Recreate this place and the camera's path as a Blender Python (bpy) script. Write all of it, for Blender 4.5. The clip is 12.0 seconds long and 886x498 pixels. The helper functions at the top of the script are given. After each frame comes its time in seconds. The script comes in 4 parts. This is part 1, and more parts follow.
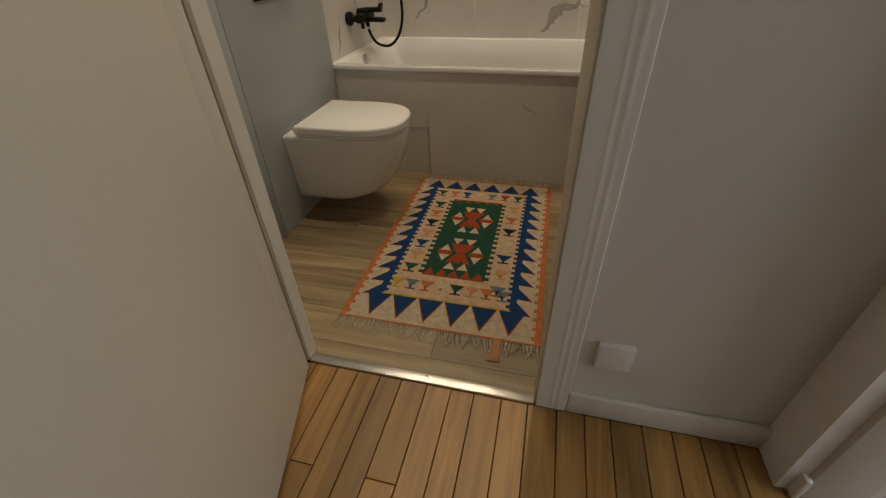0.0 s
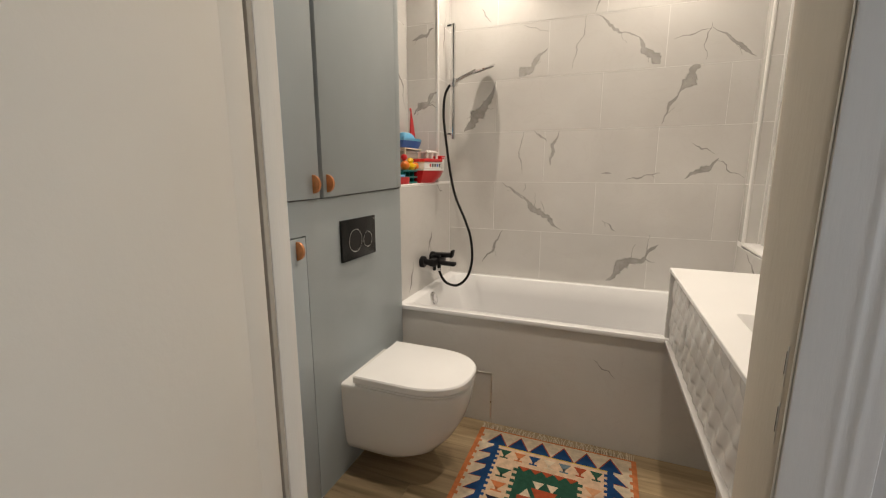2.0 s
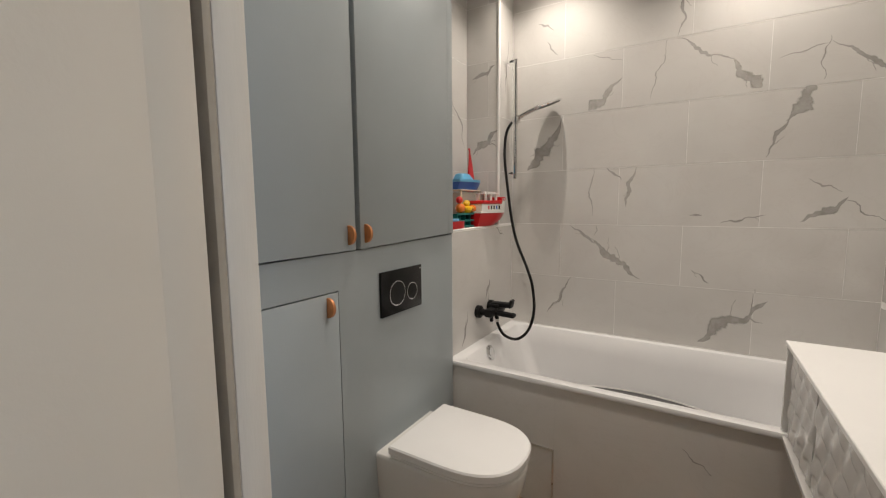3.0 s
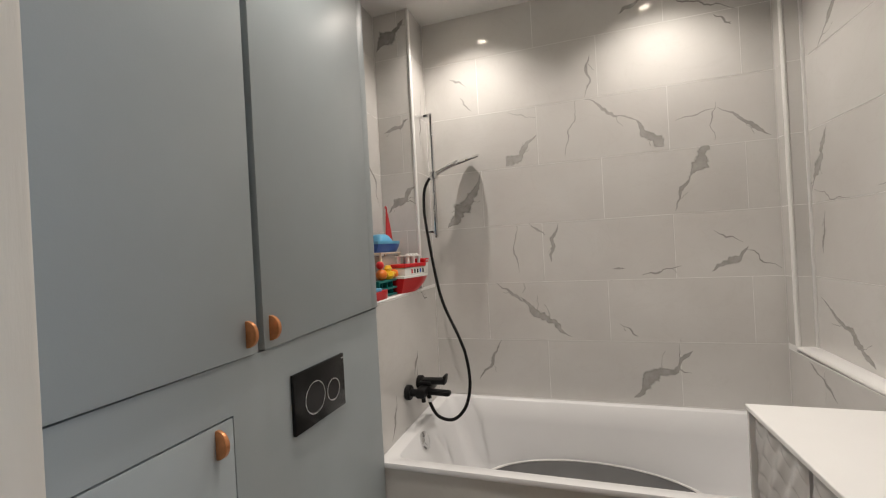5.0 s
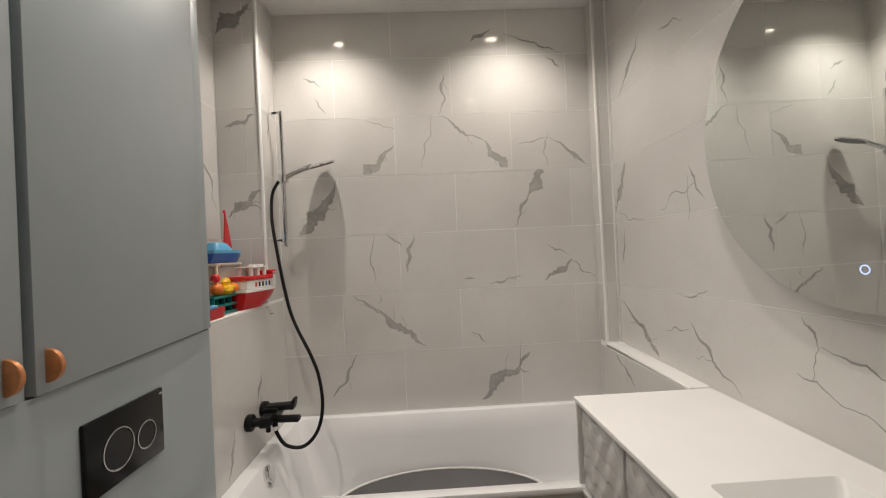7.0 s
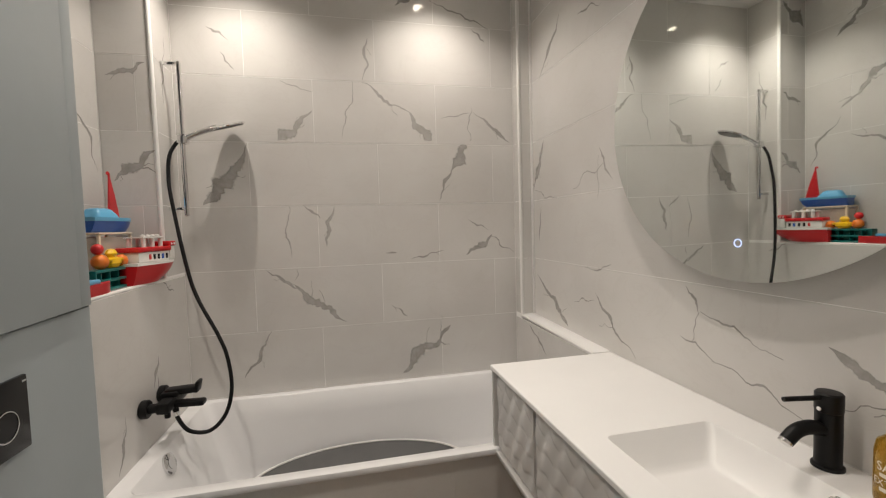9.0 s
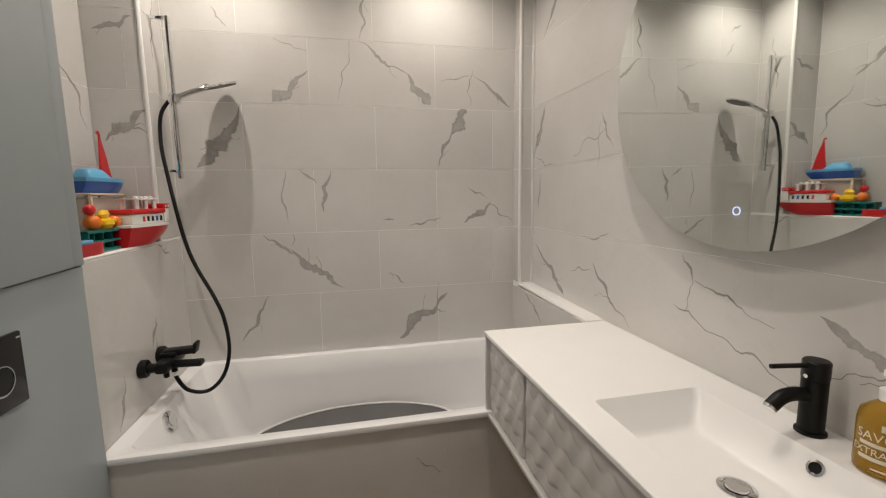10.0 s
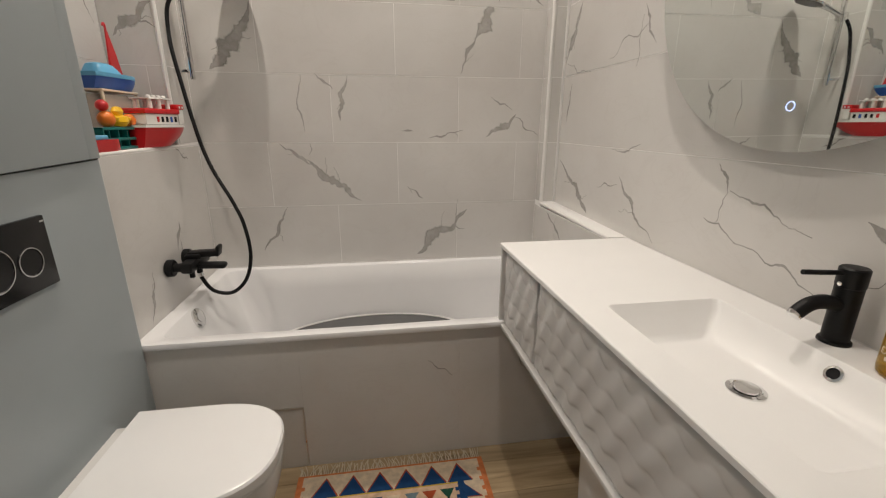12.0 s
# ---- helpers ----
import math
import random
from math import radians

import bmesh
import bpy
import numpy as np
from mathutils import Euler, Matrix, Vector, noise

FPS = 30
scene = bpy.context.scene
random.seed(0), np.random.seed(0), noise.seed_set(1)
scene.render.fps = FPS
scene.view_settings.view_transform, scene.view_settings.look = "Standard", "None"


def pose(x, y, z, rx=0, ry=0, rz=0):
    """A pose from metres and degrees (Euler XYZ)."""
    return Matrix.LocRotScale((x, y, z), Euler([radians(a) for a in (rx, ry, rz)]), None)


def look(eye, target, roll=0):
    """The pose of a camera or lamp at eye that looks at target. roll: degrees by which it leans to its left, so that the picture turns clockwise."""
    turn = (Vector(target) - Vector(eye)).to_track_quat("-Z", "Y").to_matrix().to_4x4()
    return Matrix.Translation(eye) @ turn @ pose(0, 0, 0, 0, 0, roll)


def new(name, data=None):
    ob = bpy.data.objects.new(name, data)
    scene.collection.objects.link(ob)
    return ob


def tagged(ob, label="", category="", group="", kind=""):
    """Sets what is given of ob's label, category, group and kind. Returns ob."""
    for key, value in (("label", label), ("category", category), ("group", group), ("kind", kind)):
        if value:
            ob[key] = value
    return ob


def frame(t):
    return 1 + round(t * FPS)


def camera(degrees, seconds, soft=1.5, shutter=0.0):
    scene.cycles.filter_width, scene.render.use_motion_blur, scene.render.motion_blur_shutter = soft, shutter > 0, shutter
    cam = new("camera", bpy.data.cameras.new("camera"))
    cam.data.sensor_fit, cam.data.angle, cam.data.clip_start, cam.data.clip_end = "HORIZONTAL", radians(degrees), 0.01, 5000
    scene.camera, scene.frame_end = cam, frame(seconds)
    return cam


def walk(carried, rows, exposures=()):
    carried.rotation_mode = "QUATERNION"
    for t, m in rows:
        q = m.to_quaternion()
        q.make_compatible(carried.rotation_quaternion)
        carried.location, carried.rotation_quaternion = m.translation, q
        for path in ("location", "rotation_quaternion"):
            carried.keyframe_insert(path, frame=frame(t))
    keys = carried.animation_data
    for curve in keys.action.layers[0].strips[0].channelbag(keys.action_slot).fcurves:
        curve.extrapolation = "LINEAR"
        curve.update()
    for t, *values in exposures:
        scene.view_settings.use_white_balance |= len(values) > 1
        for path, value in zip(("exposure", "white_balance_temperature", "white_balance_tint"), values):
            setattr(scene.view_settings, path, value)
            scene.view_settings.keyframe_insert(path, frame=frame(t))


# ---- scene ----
# The camera and its walk
cam = camera(93.9, 12.0, soft=1.2)
PATH = [
    (0, (1.065, 4.697, 1.033), (0.651, 6.249, -0.158), -2.1),
    (0.5, (1.067, 4.703, 1.087), (0.589, 6.382, 0.112), -1.3),
    (1, (1.042, 4.741, 1.138), (0.485, 6.52, 0.411), -0.7),
    (1.5, (0.958, 4.825, 1.2), (0.359, 6.668, 0.706), -0.0),
    (2, (0.933, 4.892, 1.232), (0.216, 6.721, 0.86), 0.0),
    (2.5, (0.94, 4.997, 1.259), (0.018, 6.749, 0.974), -0.2),
    (3, (0.942, 5.102, 1.281), (-0.105, 6.792, 1.066), -0.5),
    (3.2, (0.935, 5.128, 1.287), (-0.129, 6.81, 1.095), -0.7),
    (4.8, (0.749, 5.272, 1.357), (0.059, 7.15, 1.366), -3.2),
    (5, (0.743, 5.285, 1.359), (0.119, 7.195, 1.359), -3.09),
    (5.5, (0.728, 5.317, 1.363), (0.291, 7.268, 1.376), -2.8),
    (6, (0.725, 5.322, 1.363), (0.464, 7.313, 1.379), -2.75),
    (6.5, (0.722, 5.328, 1.362), (0.635, 7.326, 1.38), -2.7),
    (7, (0.722, 5.334, 1.363), (0.79, 7.327, 1.375), -2.7),
    (7.5, (0.721, 5.34, 1.363), (0.928, 7.329, 1.357), -2.7),
    (7.7, (0.714, 5.342, 1.358), (0.976, 7.325, 1.348), -2.6),
    (9.3, (0.745, 5.357, 1.344), (1.175, 7.305, 1.192), -1.5),
    (9.5, (0.754, 5.358, 1.344), (1.177, 7.304, 1.161), -1.4),
    (10, (0.753, 5.362, 1.327), (1.167, 7.301, 1.077), -0.85),
    (10.5, (0.752, 5.366, 1.31), (1.145, 7.299, 0.979), -0.3),
    (11, (0.761, 5.37, 1.288), (1.12, 7.294, 0.878), -0.13),
    (11.5, (0.769, 5.375, 1.267), (1.097, 7.292, 0.774), 0.03),
    (12, (0.778, 5.379, 1.245), (1.07, 7.272, 0.671), 0.2),
]
EXPOSURES = [(0.0, -0.52, 8200, 8), (0.2, -0.07, 8200, 8), (0.5, 0.56, 8250, 8), (0.9, 0.62, 8050, 8), (1.5, 0.46, 7350, 9), (2.2, 0.2, 6800, 10), (3.0, 0.04, 6500, 10), (5.0, 0.0, 6300, 10), (7.5, -0.02, 6350, 10), (10.0, -0.02, 6450, 10), (12.0, 0.06, 6450, 10)]
walk(cam, [(t, look(eye, target, roll)) for t, eye, target, roll in PATH], EXPOSURES)

# World and the large lights
world = bpy.data.worlds.new("sky")
scene.world = world
world.use_nodes = True
sky = world.node_tree.nodes.new("ShaderNodeTexSky")
sky.sky_type, sky.sun_disc, sky.sun_elevation, sky.sun_rotation = "NISHITA", False, radians(35), radians(80)
world.node_tree.links.new(sky.outputs[0], world.node_tree.nodes["Background"].inputs[0])
world.node_tree.nodes["Background"].inputs[1].default_value = 0.1

LAMPS = [(0.25, 7.17), (1.15, 7.17), (0.22, 6.17), (1.12, 6.17)]
CEILING = 2.61
for lx, ly in LAMPS:
    data = bpy.data.lights.new("downlight_beam", "SPOT")
    data.energy, data.spot_size, data.spot_blend, data.shadow_soft_size = 34.0 if lx < 0.7 else 31.0, radians(128), 1.0, 0.014
    data.color = (1.0, 0.895, 0.785)
    beam = new("downlight_beam", data)
    beam.matrix_world = look((lx, ly, CEILING - 0.012), (lx, ly + 0.001, 0))
# cool daylight for the hall, from an unseen window whose place is assumed
data = bpy.data.lights.new("assumed_daylight", "AREA")
data.shape, data.size, data.size_y, data.energy, data.color = "RECTANGLE", 1.5, 1.6, 25.0, (0.65, 0.79, 1.0)
assumed_light = new("assumed_daylight", data)
assumed_light.matrix_world = look((3.92, 4.5, 1.6), (1.0, 4.75, 1.2))


# ---- materials ----
def material(name, base, rough=0.5, metal=0.0, spec=0.5):
    m = bpy.data.materials.new(name)
    m.use_nodes = True
    b = m.node_tree.nodes["Principled BSDF"]
    b.inputs["Base Color"].default_value = (*base, 1)
    b.inputs["Roughness"].default_value = rough
    b.inputs["Metallic"].default_value = metal
    b.inputs["Specular IOR Level"].default_value = spec
    return m


def node(m, kind, **inputs):
    n = m.node_tree.nodes.new(kind)
    for key, value in inputs.items():
        n.inputs[key.replace("_", " ")].default_value = value
    return n


def link(m, a, b):
    m.node_tree.links.new(a, b)


def bsdf(m):
    return m.node_tree.nodes["Principled BSDF"]


def position(m, scale=(1, 1, 1)):
    g = m.node_tree.nodes.new("ShaderNodeNewGeometry")
    mp = node(m, "ShaderNodeMapping")
    mp.inputs["Scale"].default_value = scale
    link(m, g.outputs["Position"], mp.inputs["Vector"])
    return mp.outputs["Vector"]


def ramp(m, fac, stops):
    r = m.node_tree.nodes.new("ShaderNodeValToRGB")
    while len(r.color_ramp.elements) < len(stops):
        r.color_ramp.elements.new(0.5)
    for e, (p, c) in zip(r.color_ramp.elements, stops):
        e.position, e.color = p, (*c, 1)
    link(m, fac, r.inputs[0])
    return r.outputs[0]


def noise_tex(m, scale, detail=4.0, rough=0.55, stretch=(1, 1, 1)):
    n = node(m, "ShaderNodeTexNoise", Scale=scale, Detail=detail, Roughness=rough)
    link(m, position(m, stretch), n.inputs["Vector"])
    return n.outputs["Fac"]


def bump(m, height, strength, distance=0.002):
    b = node(m, "ShaderNodeBump", Strength=strength, Distance=distance)
    link(m, height, b.inputs["Height"])
    link(m, b.outputs[0], bsdf(m).inputs["Normal"])


def vary(m, base, amount, scale, grain_scale=90.0, grain=0.0, rough_spread=0.0, stretch=(1, 1, 1)):
    """Two scales of variation on a plain colour, with a fine relief."""
    lo = tuple(c * (1 - amount) for c in base)
    hi = tuple(min(1, c * (1 + amount)) for c in base)
    link(m, ramp(m, noise_tex(m, scale, stretch=stretch), [(0.3, lo), (0.7, hi)]), bsdf(m).inputs["Base Color"])
    if grain:
        bump(m, noise_tex(m, grain_scale, 3.0, 0.6, stretch), grain)
    if rough_spread:
        r = bsdf(m).inputs["Roughness"].default_value
        mr = node(m, "ShaderNodeMapRange", To_Min=r - rough_spread, To_Max=r + rough_spread)
        link(m, noise_tex(m, scale * 2.7), mr.inputs["Value"])
        link(m, mr.outputs[0], bsdf(m).inputs["Roughness"])
    return m


def random_tint(m, base, amount):
    info = m.node_tree.nodes.new("ShaderNodeObjectInfo")
    return ramp(m, info.outputs["Random"], [(0.0, tuple(c * (1 - amount) for c in base)), (1.0, tuple(c * (1 + amount) for c in base))])


def wood(name, dark, light, rough, along, grain_scale=3.0, bump_strength=0.25):
    """Planks: long grain, darker streaks and a tone of its own for each board."""
    m = material(name, light, rough)
    across = {"x": (0.6, 9, 9), "y": (9, 0.6, 9)}[along]
    info = m.node_tree.nodes.new("ShaderNodeObjectInfo")
    geo = position(m, across)
    shift = node(m, "ShaderNodeVectorMath")
    shift.operation = "ADD"
    mul = node(m, "ShaderNodeMath")
    mul.operation, mul.inputs[1].default_value = "MULTIPLY", 37.0
    link(m, info.outputs["Random"], mul.inputs[0])
    link(m, geo, shift.inputs[0])
    link(m, mul.outputs[0], shift.inputs[1])
    n = node(m, "ShaderNodeTexNoise", Scale=grain_scale, Detail=6.0, Roughness=0.62, Distortion=0.6)
    link(m, shift.outputs[0], n.inputs["Vector"])
    colour = ramp(m, n.outputs["Fac"], [(0.32, dark), (0.5, tuple((a + b) / 2 for a, b in zip(dark, light))), (0.68, light)])
    mix = m.node_tree.nodes.new("ShaderNodeMix")
    mix.data_type, mix.blend_type = "RGBA", "MULTIPLY"
    mix.inputs[0].default_value = 1.0
    link(m, colour, mix.inputs[6])
    link(m, random_tint(m, (0.93, 0.93, 0.93), 0.27), mix.inputs[7])
    link(m, mix.outputs[2], bsdf(m).inputs["Base Color"])
    mr = node(m, "ShaderNodeMapRange", To_Min=rough - 0.1, To_Max=rough + 0.15)
    link(m, n.outputs["Fac"], mr.inputs["Value"])
    link(m, mr.outputs[0], bsdf(m).inputs["Roughness"])
    bump(m, n.outputs["Fac"], bump_strength, 0.001)
    return m


def marble():
    m = material("glazed marble tile", (0.64, 0.62, 0.60), 0.07, 0.0, 0.5)
    cloud = noise_tex(m, 2.2, 5.0, 0.5)
    base = ramp(m, cloud, [(0.3, (0.63, 0.61, 0.585)), (0.55, (0.685, 0.67, 0.645)), (0.75, (0.72, 0.705, 0.685))])
    wisps = node(m, "ShaderNodeTexNoise", Scale=3.1, Detail=8.0, Roughness=0.6, Distortion=1.6)
    link(m, position(m, (1, 1, 1.4)), wisps.inputs["Vector"])
    line = ramp(m, wisps.outputs["Fac"], [(0.485, (1, 1, 1)), (0.5, (0.90, 0.89, 0.88)), (0.515, (1, 1, 1))])
    mix = m.node_tree.nodes.new("ShaderNodeMix")
    mix.data_type, mix.blend_type = "RGBA", "MULTIPLY"
    mix.inputs[0].default_value = 0.3
    link(m, base, mix.inputs[6])
    link(m, line, mix.inputs[7])
    tint = m.node_tree.nodes.new("ShaderNodeMix")
    tint.data_type, tint.blend_type = "RGBA", "MULTIPLY"
    tint.inputs[0].default_value = 1.0
    link(m, mix.outputs[2], tint.inputs[6])
    link(m, random_tint(m, (0.96, 0.96, 0.96), 0.04), tint.inputs[7])
    link(m, tint.outputs[2], bsdf(m).inputs["Base Color"])
    bump(m, noise_tex(m, 5.0, 2.0), 0.012, 0.002)
    return m


def vein_material():
    """Grey veining under the glaze: dark ragged margins round a paler mottled body."""
    m = material("marble vein", (0.36, 0.34, 0.31), 0.07, 0.0, 0.5)
    uv = m.node_tree.nodes.new("ShaderNodeUVMap")
    split = m.node_tree.nodes.new("ShaderNodeSeparateXYZ")
    link(m, uv.outputs[0], split.inputs[0])
    off = node(m, "ShaderNodeMath")
    off.operation, off.inputs[1].default_value = "SUBTRACT", 0.5
    link(m, split.outputs[0], off.inputs[0])
    dist = node(m, "ShaderNodeMath")
    dist.operation = "ABSOLUTE"
    link(m, off.outputs[0], dist.inputs[0])
    rag = node(m, "ShaderNodeMath")
    rag.operation, rag.inputs[1].default_value = "MULTIPLY_ADD", 0.30
    link(m, noise_tex(m, 85.0, 5.0, 0.7), rag.inputs[0])
    link(m, dist.outputs[0], rag.inputs[2])
    body = ramp(m, noise_tex(m, 32.0, 6.0, 0.65), [(0.3, (0.32, 0.305, 0.285)), (0.65, (0.44, 0.425, 0.405))])
    margin = node(m, "ShaderNodeMapRange", From_Min=0.38, From_Max=0.58)
    link(m, rag.outputs[0], margin.inputs["Value"])
    mix = m.node_tree.nodes.new("ShaderNodeMix")
    mix.data_type = "RGBA"
    mix.inputs[7].default_value = (0.31, 0.295, 0.272, 1)
    link(m, margin.outputs[0], mix.inputs[0])
    link(m, body, mix.inputs[6])
    link(m, mix.outputs[2], bsdf(m).inputs["Base Color"])
    fade = node(m, "ShaderNodeMapRange", From_Min=0.47, From_Max=0.66, To_Min=1.0, To_Max=0.0)
    link(m, rag.outputs[0], fade.inputs["Value"])
    veil = node(m, "ShaderNodeMapRange", From_Min=0.3, From_Max=0.7, To_Min=0.95, To_Max=0.55)
    link(m, noise_tex(m, 11.0, 4.0, 0.6), veil.inputs["Value"])
    both = node(m, "ShaderNodeMath")
    both.operation = "MULTIPLY"
    link(m, fade.outputs[0], both.inputs[0])
    link(m, veil.outputs[0], both.inputs[1])
    link(m, both.outputs[0], bsdf(m).inputs["Alpha"])
    return m


M = {}
M["marble"] = marble()
M["vein"] = vein_material()
M["grout"] = vary(material("white grout", (0.86, 0.85, 0.83), 0.8), (0.86, 0.85, 0.83), 0.05, 14, 300, 0.3)
M["trim"] = material("white plastic tile trim", (0.82, 0.81, 0.79), 0.35)
M["cabinet"] = vary(material("blue-grey satin paint", (0.35, 0.392, 0.409), 0.42), (0.35, 0.392, 0.409), 0.04, 3.0, 160, 0.08, 0.05)
# near-black: the shade inside narrow gaps is put into the board's colour
M["gap_shade"] = material("carcass board with gap shade in its colour", (0.10, 0.11, 0.12), 0.7)
M["copper"] = vary(material("copper leather", (0.56, 0.24, 0.10), 0.34, 0.65), (0.56, 0.24, 0.10), 0.15, 60, 300, 0.1)
M["black"] = vary(material("matt black metal", (0.004, 0.004, 0.0045), 0.42, 0, 0.22), (0.006, 0.006, 0.0065), 0.3, 20, 400, 0.05)
M["gloss_black"] = material("black glass plate", (0.005, 0.0055, 0.006), 0.2, 0.0, 0.3)
M["chrome"] = vary(material("chrome", (0.78, 0.78, 0.78), 0.09, 1.0), (0.78, 0.78, 0.78), 0.03, 30, 200, 0.02)
M["acrylic"] = vary(material("white acrylic", (0.81, 0.81, 0.815), 0.14), (0.81, 0.81, 0.815), 0.015, 4, 200, 0.01)
M["ceramic"] = vary(material("white glazed ceramic", (0.76, 0.75, 0.73), 0.12), (0.76, 0.75, 0.73), 0.015, 5, 120, 0.01)
M["seat"] = vary(material("white duroplast seat", (0.86, 0.86, 0.855), 0.22), (0.86, 0.86, 0.855), 0.01, 6, 100, 0.01)
M["worktop"] = vary(material("white mineral worktop", (0.87, 0.865, 0.855), 0.3), (0.87, 0.865, 0.855), 0.015, 5, 220, 0.015)
M["relief"] = vary(material("white lacquered relief front", (0.66, 0.65, 0.635), 0.14), (0.66, 0.65, 0.635), 0.02, 6, 150, 0.02)
M["mirror"] = material("mirror silver", (0.80, 0.835, 0.815), 0.015, 1.0)
M["mirror_edge"] = material("frosted mirror edge", (0.55, 0.60, 0.58), 0.3)
M["paint_ceiling"] = vary(material("white ceiling paint", (0.80, 0.79, 0.77), 0.8), (0.80, 0.79, 0.77), 0.03, 2, 120, 0.15)
M["paint_hall"] = vary(material("greyed white wall paint", (0.70, 0.67, 0.63), 0.7), (0.70, 0.67, 0.63), 0.04, 1.6, 70, 0.25)
M["paint_door"] = vary(material("cream satin door paint", (0.61, 0.545, 0.45), 0.4), (0.61, 0.545, 0.45), 0.03, 2.2, 90, 0.12, 0.06)
M["paint_frame"] = vary(material("cream gloss frame paint", (0.69, 0.625, 0.53), 0.36), (0.69, 0.625, 0.53), 0.05, 5, 60, 0.12, 0.06, (5, 5, 0.6))
M["paint_trim"] = vary(material("white gloss trim paint", (0.76, 0.735, 0.69), 0.34), (0.76, 0.735, 0.69), 0.04, 5, 60, 0.10, 0.06, (5, 5, 0.6))
M["oak_hall"] = wood("honey oak boards", (0.235, 0.110, 0.032), (0.50, 0.275, 0.095), 0.36, "y")
M["oak_bath"] = wood("grey oak vinyl planks", (0.19, 0.132, 0.068), (0.47, 0.355, 0.215), 0.42, "x", 2.2, 0.12)
# brown stands in for the shade in the recess beside the hinge jamb
M["recess_shade"] = vary(material("brown recess shade", (0.37, 0.315, 0.24), 0.7), (0.37, 0.315, 0.24), 0.12, 12, 120, 0.2)
M["joint"] = material("dark board joint", (0.03, 0.018, 0.01), 0.9)
M["terracotta"] = vary(material("faded terracotta", (0.36, 0.22, 0.18), 0.6), (0.36, 0.22, 0.18), 0.15, 8, 90, 0.3)
M["alu"] = vary(material("brushed aluminium", (0.72, 0.70, 0.66), 0.3, 1.0), (0.72, 0.70, 0.66), 0.06, 8, 90, 0.1, 0.08, (0.4, 12, 12))
M["plastic_white"] = material("white switch plastic", (0.80, 0.79, 0.78), 0.3)
M["grey_plastic"] = vary(material("grey soft plastic", (0.155, 0.155, 0.155), 0.5), (0.155, 0.155, 0.155), 0.06, 9, 200, 0.1)
M["daylight"] = material("window pane daylight", (0.8, 0.85, 0.9), 0.2)
bsdf(M["daylight"]).inputs["Emission Color"].default_value = (0.8, 0.9, 1.0, 1)
bsdf(M["daylight"]).inputs["Emission Strength"].default_value = 2.0
M["lamp"] = material("lit lamp lens", (1, 0.9, 0.8), 0.3)
bsdf(M["lamp"]).inputs["Emission Color"].default_value = (1.0, 0.86, 0.68, 1)
bsdf(M["lamp"]).inputs["Emission Strength"].default_value = 28.0
M["led"] = material("blue lit ring", (0.6, 0.7, 1.0), 0.3)
bsdf(M["led"]).inputs["Emission Color"].default_value = (0.45, 0.6, 1.0, 1)
bsdf(M["led"]).inputs["Emission Strength"].default_value = 0.9


def weave(name, base):
    m = vary(material(name, base, 0.95, 0, 0.2), base, 0.16, 45)
    w = node(m, "ShaderNodeTexWave", Scale=230.0, Distortion=1.5, Detail=2.0)
    link(m, position(m), w.inputs["Vector"])
    bump(m, w.outputs["Fac"], 0.6, 0.0015)
    return m


for key, base in (("cream", (0.68, 0.56, 0.41)), ("beige", (0.66, 0.47, 0.32)), ("blue", (0.012, 0.055, 0.16)), ("navy", (0.012, 0.016, 0.035)),
                  ("green", (0.022, 0.085, 0.055)), ("red", (0.40, 0.075, 0.028)), ("orange", (0.60, 0.20, 0.075)), ("peach", (0.66, 0.34, 0.18)),
                  ("yellow", (0.55, 0.40, 0.06)), ("slate", (0.16, 0.22, 0.25)), ("string", (0.60, 0.53, 0.41))):
    M["wool_" + key] = weave("woven wool " + key, base)
for key, base in (("red", (0.58, 0.016, 0.02)), ("orange", (0.75, 0.19, 0.02)), ("yellow", (0.85, 0.52, 0.01)), ("blue", (0.012, 0.09, 0.42)),
                  ("sky", (0.13, 0.42, 0.66)), ("teal", (0.005, 0.17, 0.16)), ("white", (0.78, 0.77, 0.74)), ("cream", (0.70, 0.60, 0.46))):
    M["toy_" + key] = material("toy plastic " + key, base, 0.3)
M["amber"] = material("amber liquid soap", (0.66, 0.40, 0.05), 0.06)
bsdf(M["amber"]).inputs["Transmission Weight"].default_value = 0.75
bsdf(M["amber"]).inputs["IOR"].default_value = 1.35
M["clear"] = material("clear plastic", (0.86, 0.80, 0.72), 0.12)
bsdf(M["clear"]).inputs["Transmission Weight"].default_value = 0.6
M["ink_white"] = material("white print", (0.70, 0.66, 0.55), 0.5)


# ---- building helpers ----
def thing(name, label, category, at=(0, 0, 0), group="", kind=""):
    return_ob = new(name)
    return_ob.location = at
    return_ob.empty_display_size = 0.05
    return tagged(return_ob, label, category, group, kind)


def mesh_of(bm, mat, smooth=None):
    me = bpy.data.meshes.new("mesh")
    bmesh.ops.recalc_face_normals(bm, faces=bm.faces[:])
    bm.to_mesh(me)
    bm.free()
    me.materials.append(mat)
    if smooth is not None:
        me.shade_smooth()
        me.set_sharp_from_angle(angle=radians(smooth))
    return me


def part(name, bm, mat, parent, label="", smooth=40):
    """A bmesh, in world coordinates, as one mesh under a thing or a part."""
    ob = new(name, mesh_of(bm, mat, smooth))
    base = Vector((0, 0, 0))
    up = parent
    while up is not None:
        base += up.location
        up = up.parent
    ob.data.transform(Matrix.Translation(-base))
    ob.parent = parent
    return tagged(ob, label) if label else ob


def structure(name, bm, mat, label="", category="", smooth=40):
    return tagged(new(name, mesh_of(bm, mat, smooth)), label, category, "", "structure")


